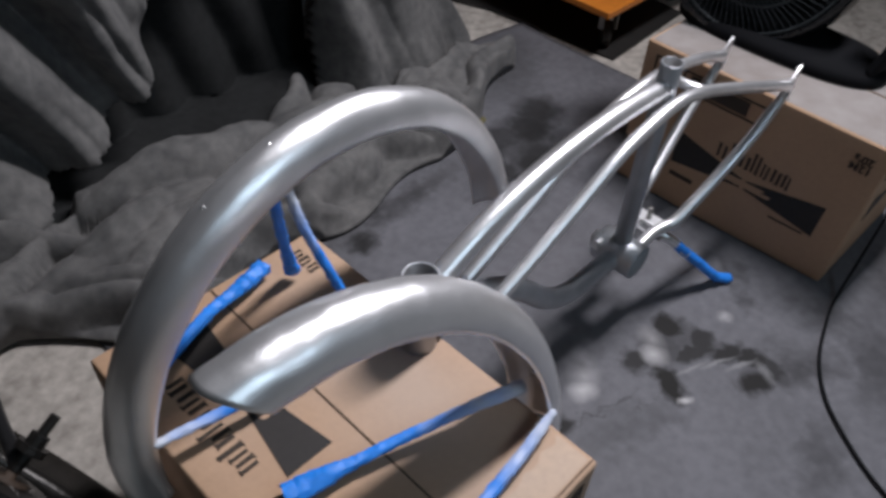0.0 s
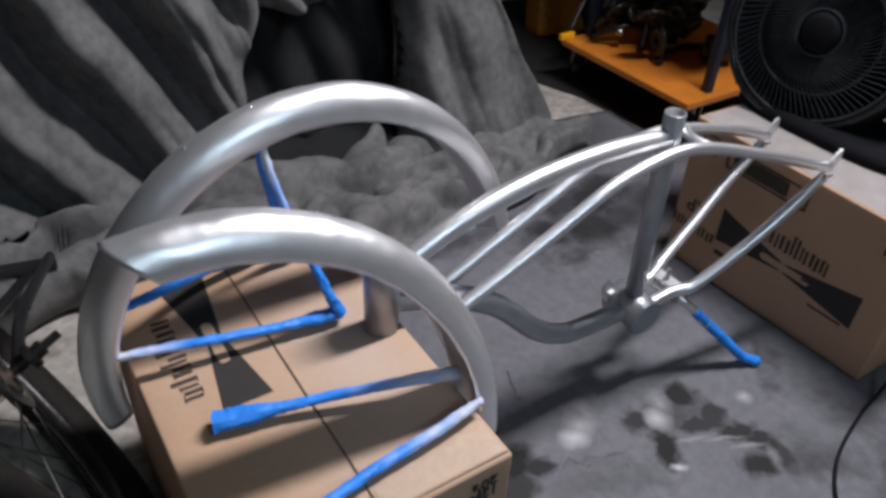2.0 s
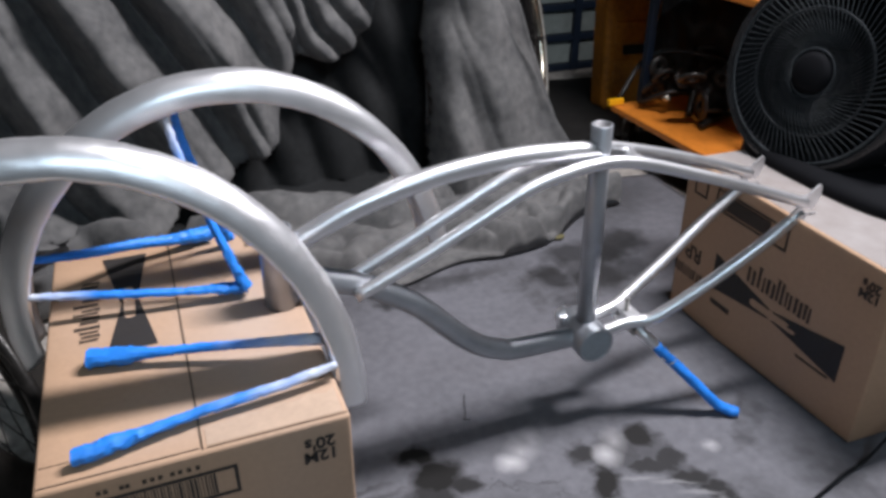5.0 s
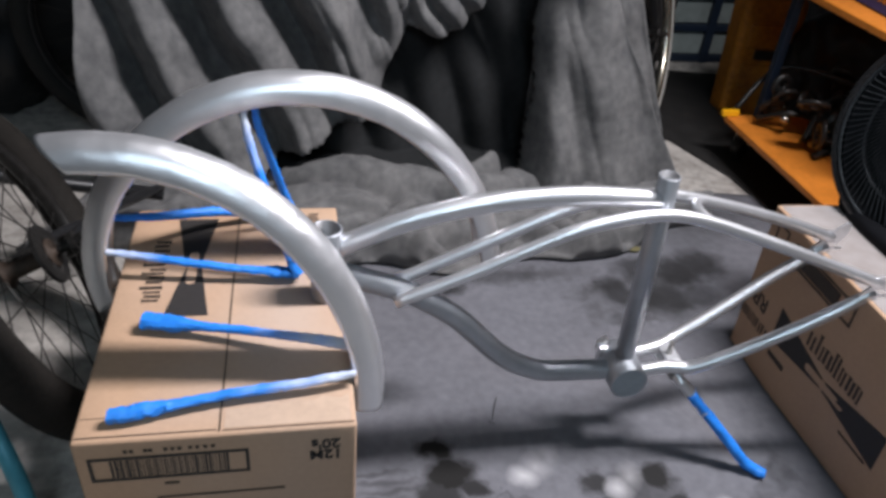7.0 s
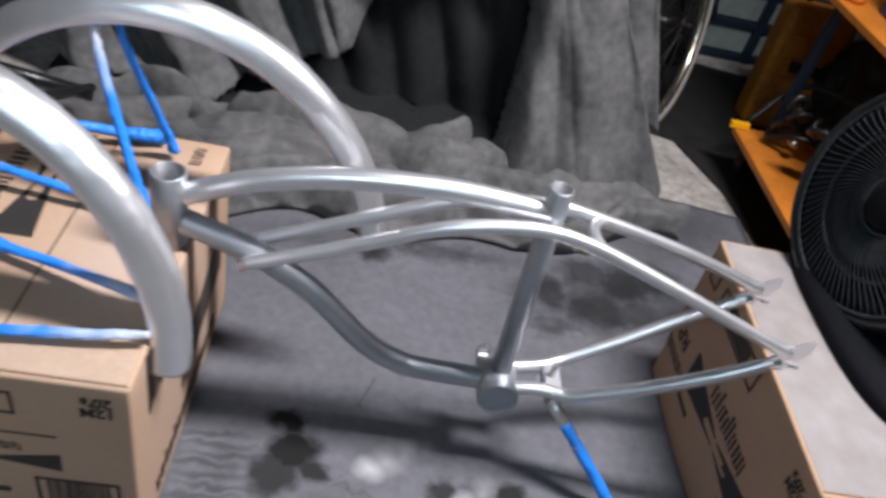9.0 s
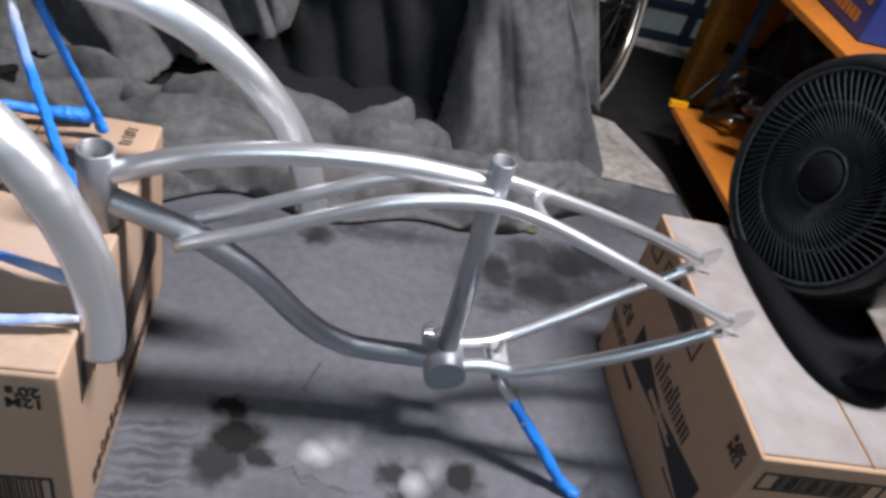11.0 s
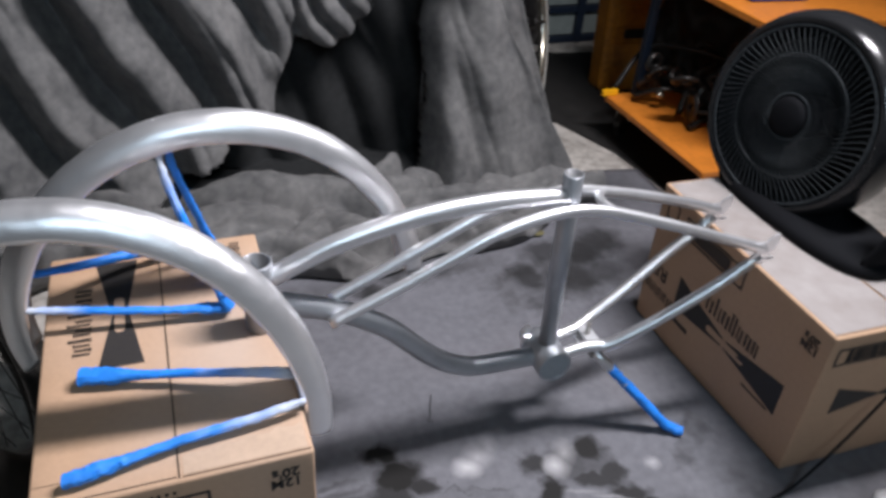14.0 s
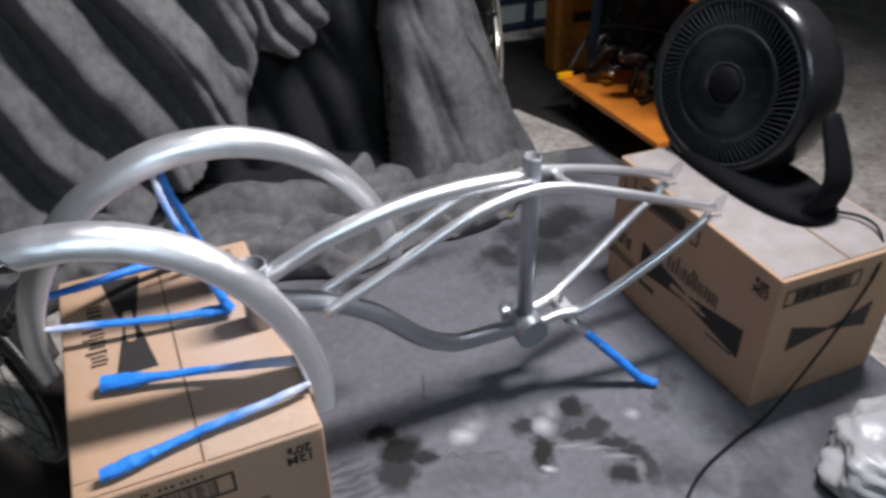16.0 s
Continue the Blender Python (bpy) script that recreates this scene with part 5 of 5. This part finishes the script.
# sack-shaped fillers, added to keep the background dark
def black_sack(name, c, size, seed, label):
    t = thing(name, (c[0], c[1], 0.006), label, "sack", "black sacks by the wall")
    bm = bmesh.new()
    bmesh.ops.create_icosphere(bm, subdivisions=5, radius=1)
    for v in bm.verts:
        n = v.co.normalized()
        k = 1 + 0.25 * noise.noise(n * 1.7 + Vector((seed, 0, 0))) + 0.14 * abs(noise.noise(n * 4 + Vector((seed, 2, 0)))) + 0.05 * noise.noise(n * 11)
        v.co = Vector((c[0] + n.x * size[0] * k, c[1] + n.y * size[1] * k, max(0.0065, size[2] * 0.75 + n.z * size[2] * k)))
    top = max(v.co.z for v in bm.verts)
    part("bag", bm, M_FILLER, t, "", True)
    bm = bmesh.new()
    lathe(bm, [(0.05, -0.03), (0.018, 0.0), (0.014, 0.012), (0.03, 0.04), (0.045, 0.06), (0.0, 0.045)], pose(c[0], c[1], top, 10, 8, 0), 14)
    for v in bm.verts:
        v.co += Vector((noise.noise(v.co * 40), noise.noise(v.co * 40 + Vector((3, 0, 0))), 0)) * 0.01
    part("tied_neck", bm, M_FILLER, t, "", True)
    return t


M_FILLER = material("dark_filler_black", (0.014, 0.014, 0.015), 0.45, 0, 60, 12, 0.3, 0.4, 50)
black_sack("black_sack", (-0.95, 1.62, 0), (0.34, 0.25, 0.42), 2.0, "big sack-shaped filler added to darken the view beyond the leaning bicycle")
black_sack("black_sack", (0.97, 1.80, 0), (0.22, 0.10, 0.34), 9.0, "sack-shaped filler added to darken the view through the wheel")
black_sack("black_sack", (1.62, 1.42, 0), (0.20, 0.18, 0.22), 1.0, "sack-shaped filler standing in for dark clutter behind the orange cart")
black_sack("black_sack", (1.98, 1.75, 0), (0.25, 0.22, 0.34), 7.0, "tall sack-shaped filler standing in for dark clutter by the wall")


bm = bmesh.new()
sweep(bm, smooth_path([(0.268, 0.318, 0.0095), (0.258, 0.295, 0.0095), (0.250, 0.272, 0.0095), (0.243, 0.262, 0.0095), (0.252, 0.258, 0.0095)], 8), 0.0006, 6)
single("wire_scrap", bm, M_BLACK_METAL, "thin dark curl of wire on the grey sheet", "wire", smooth=True)
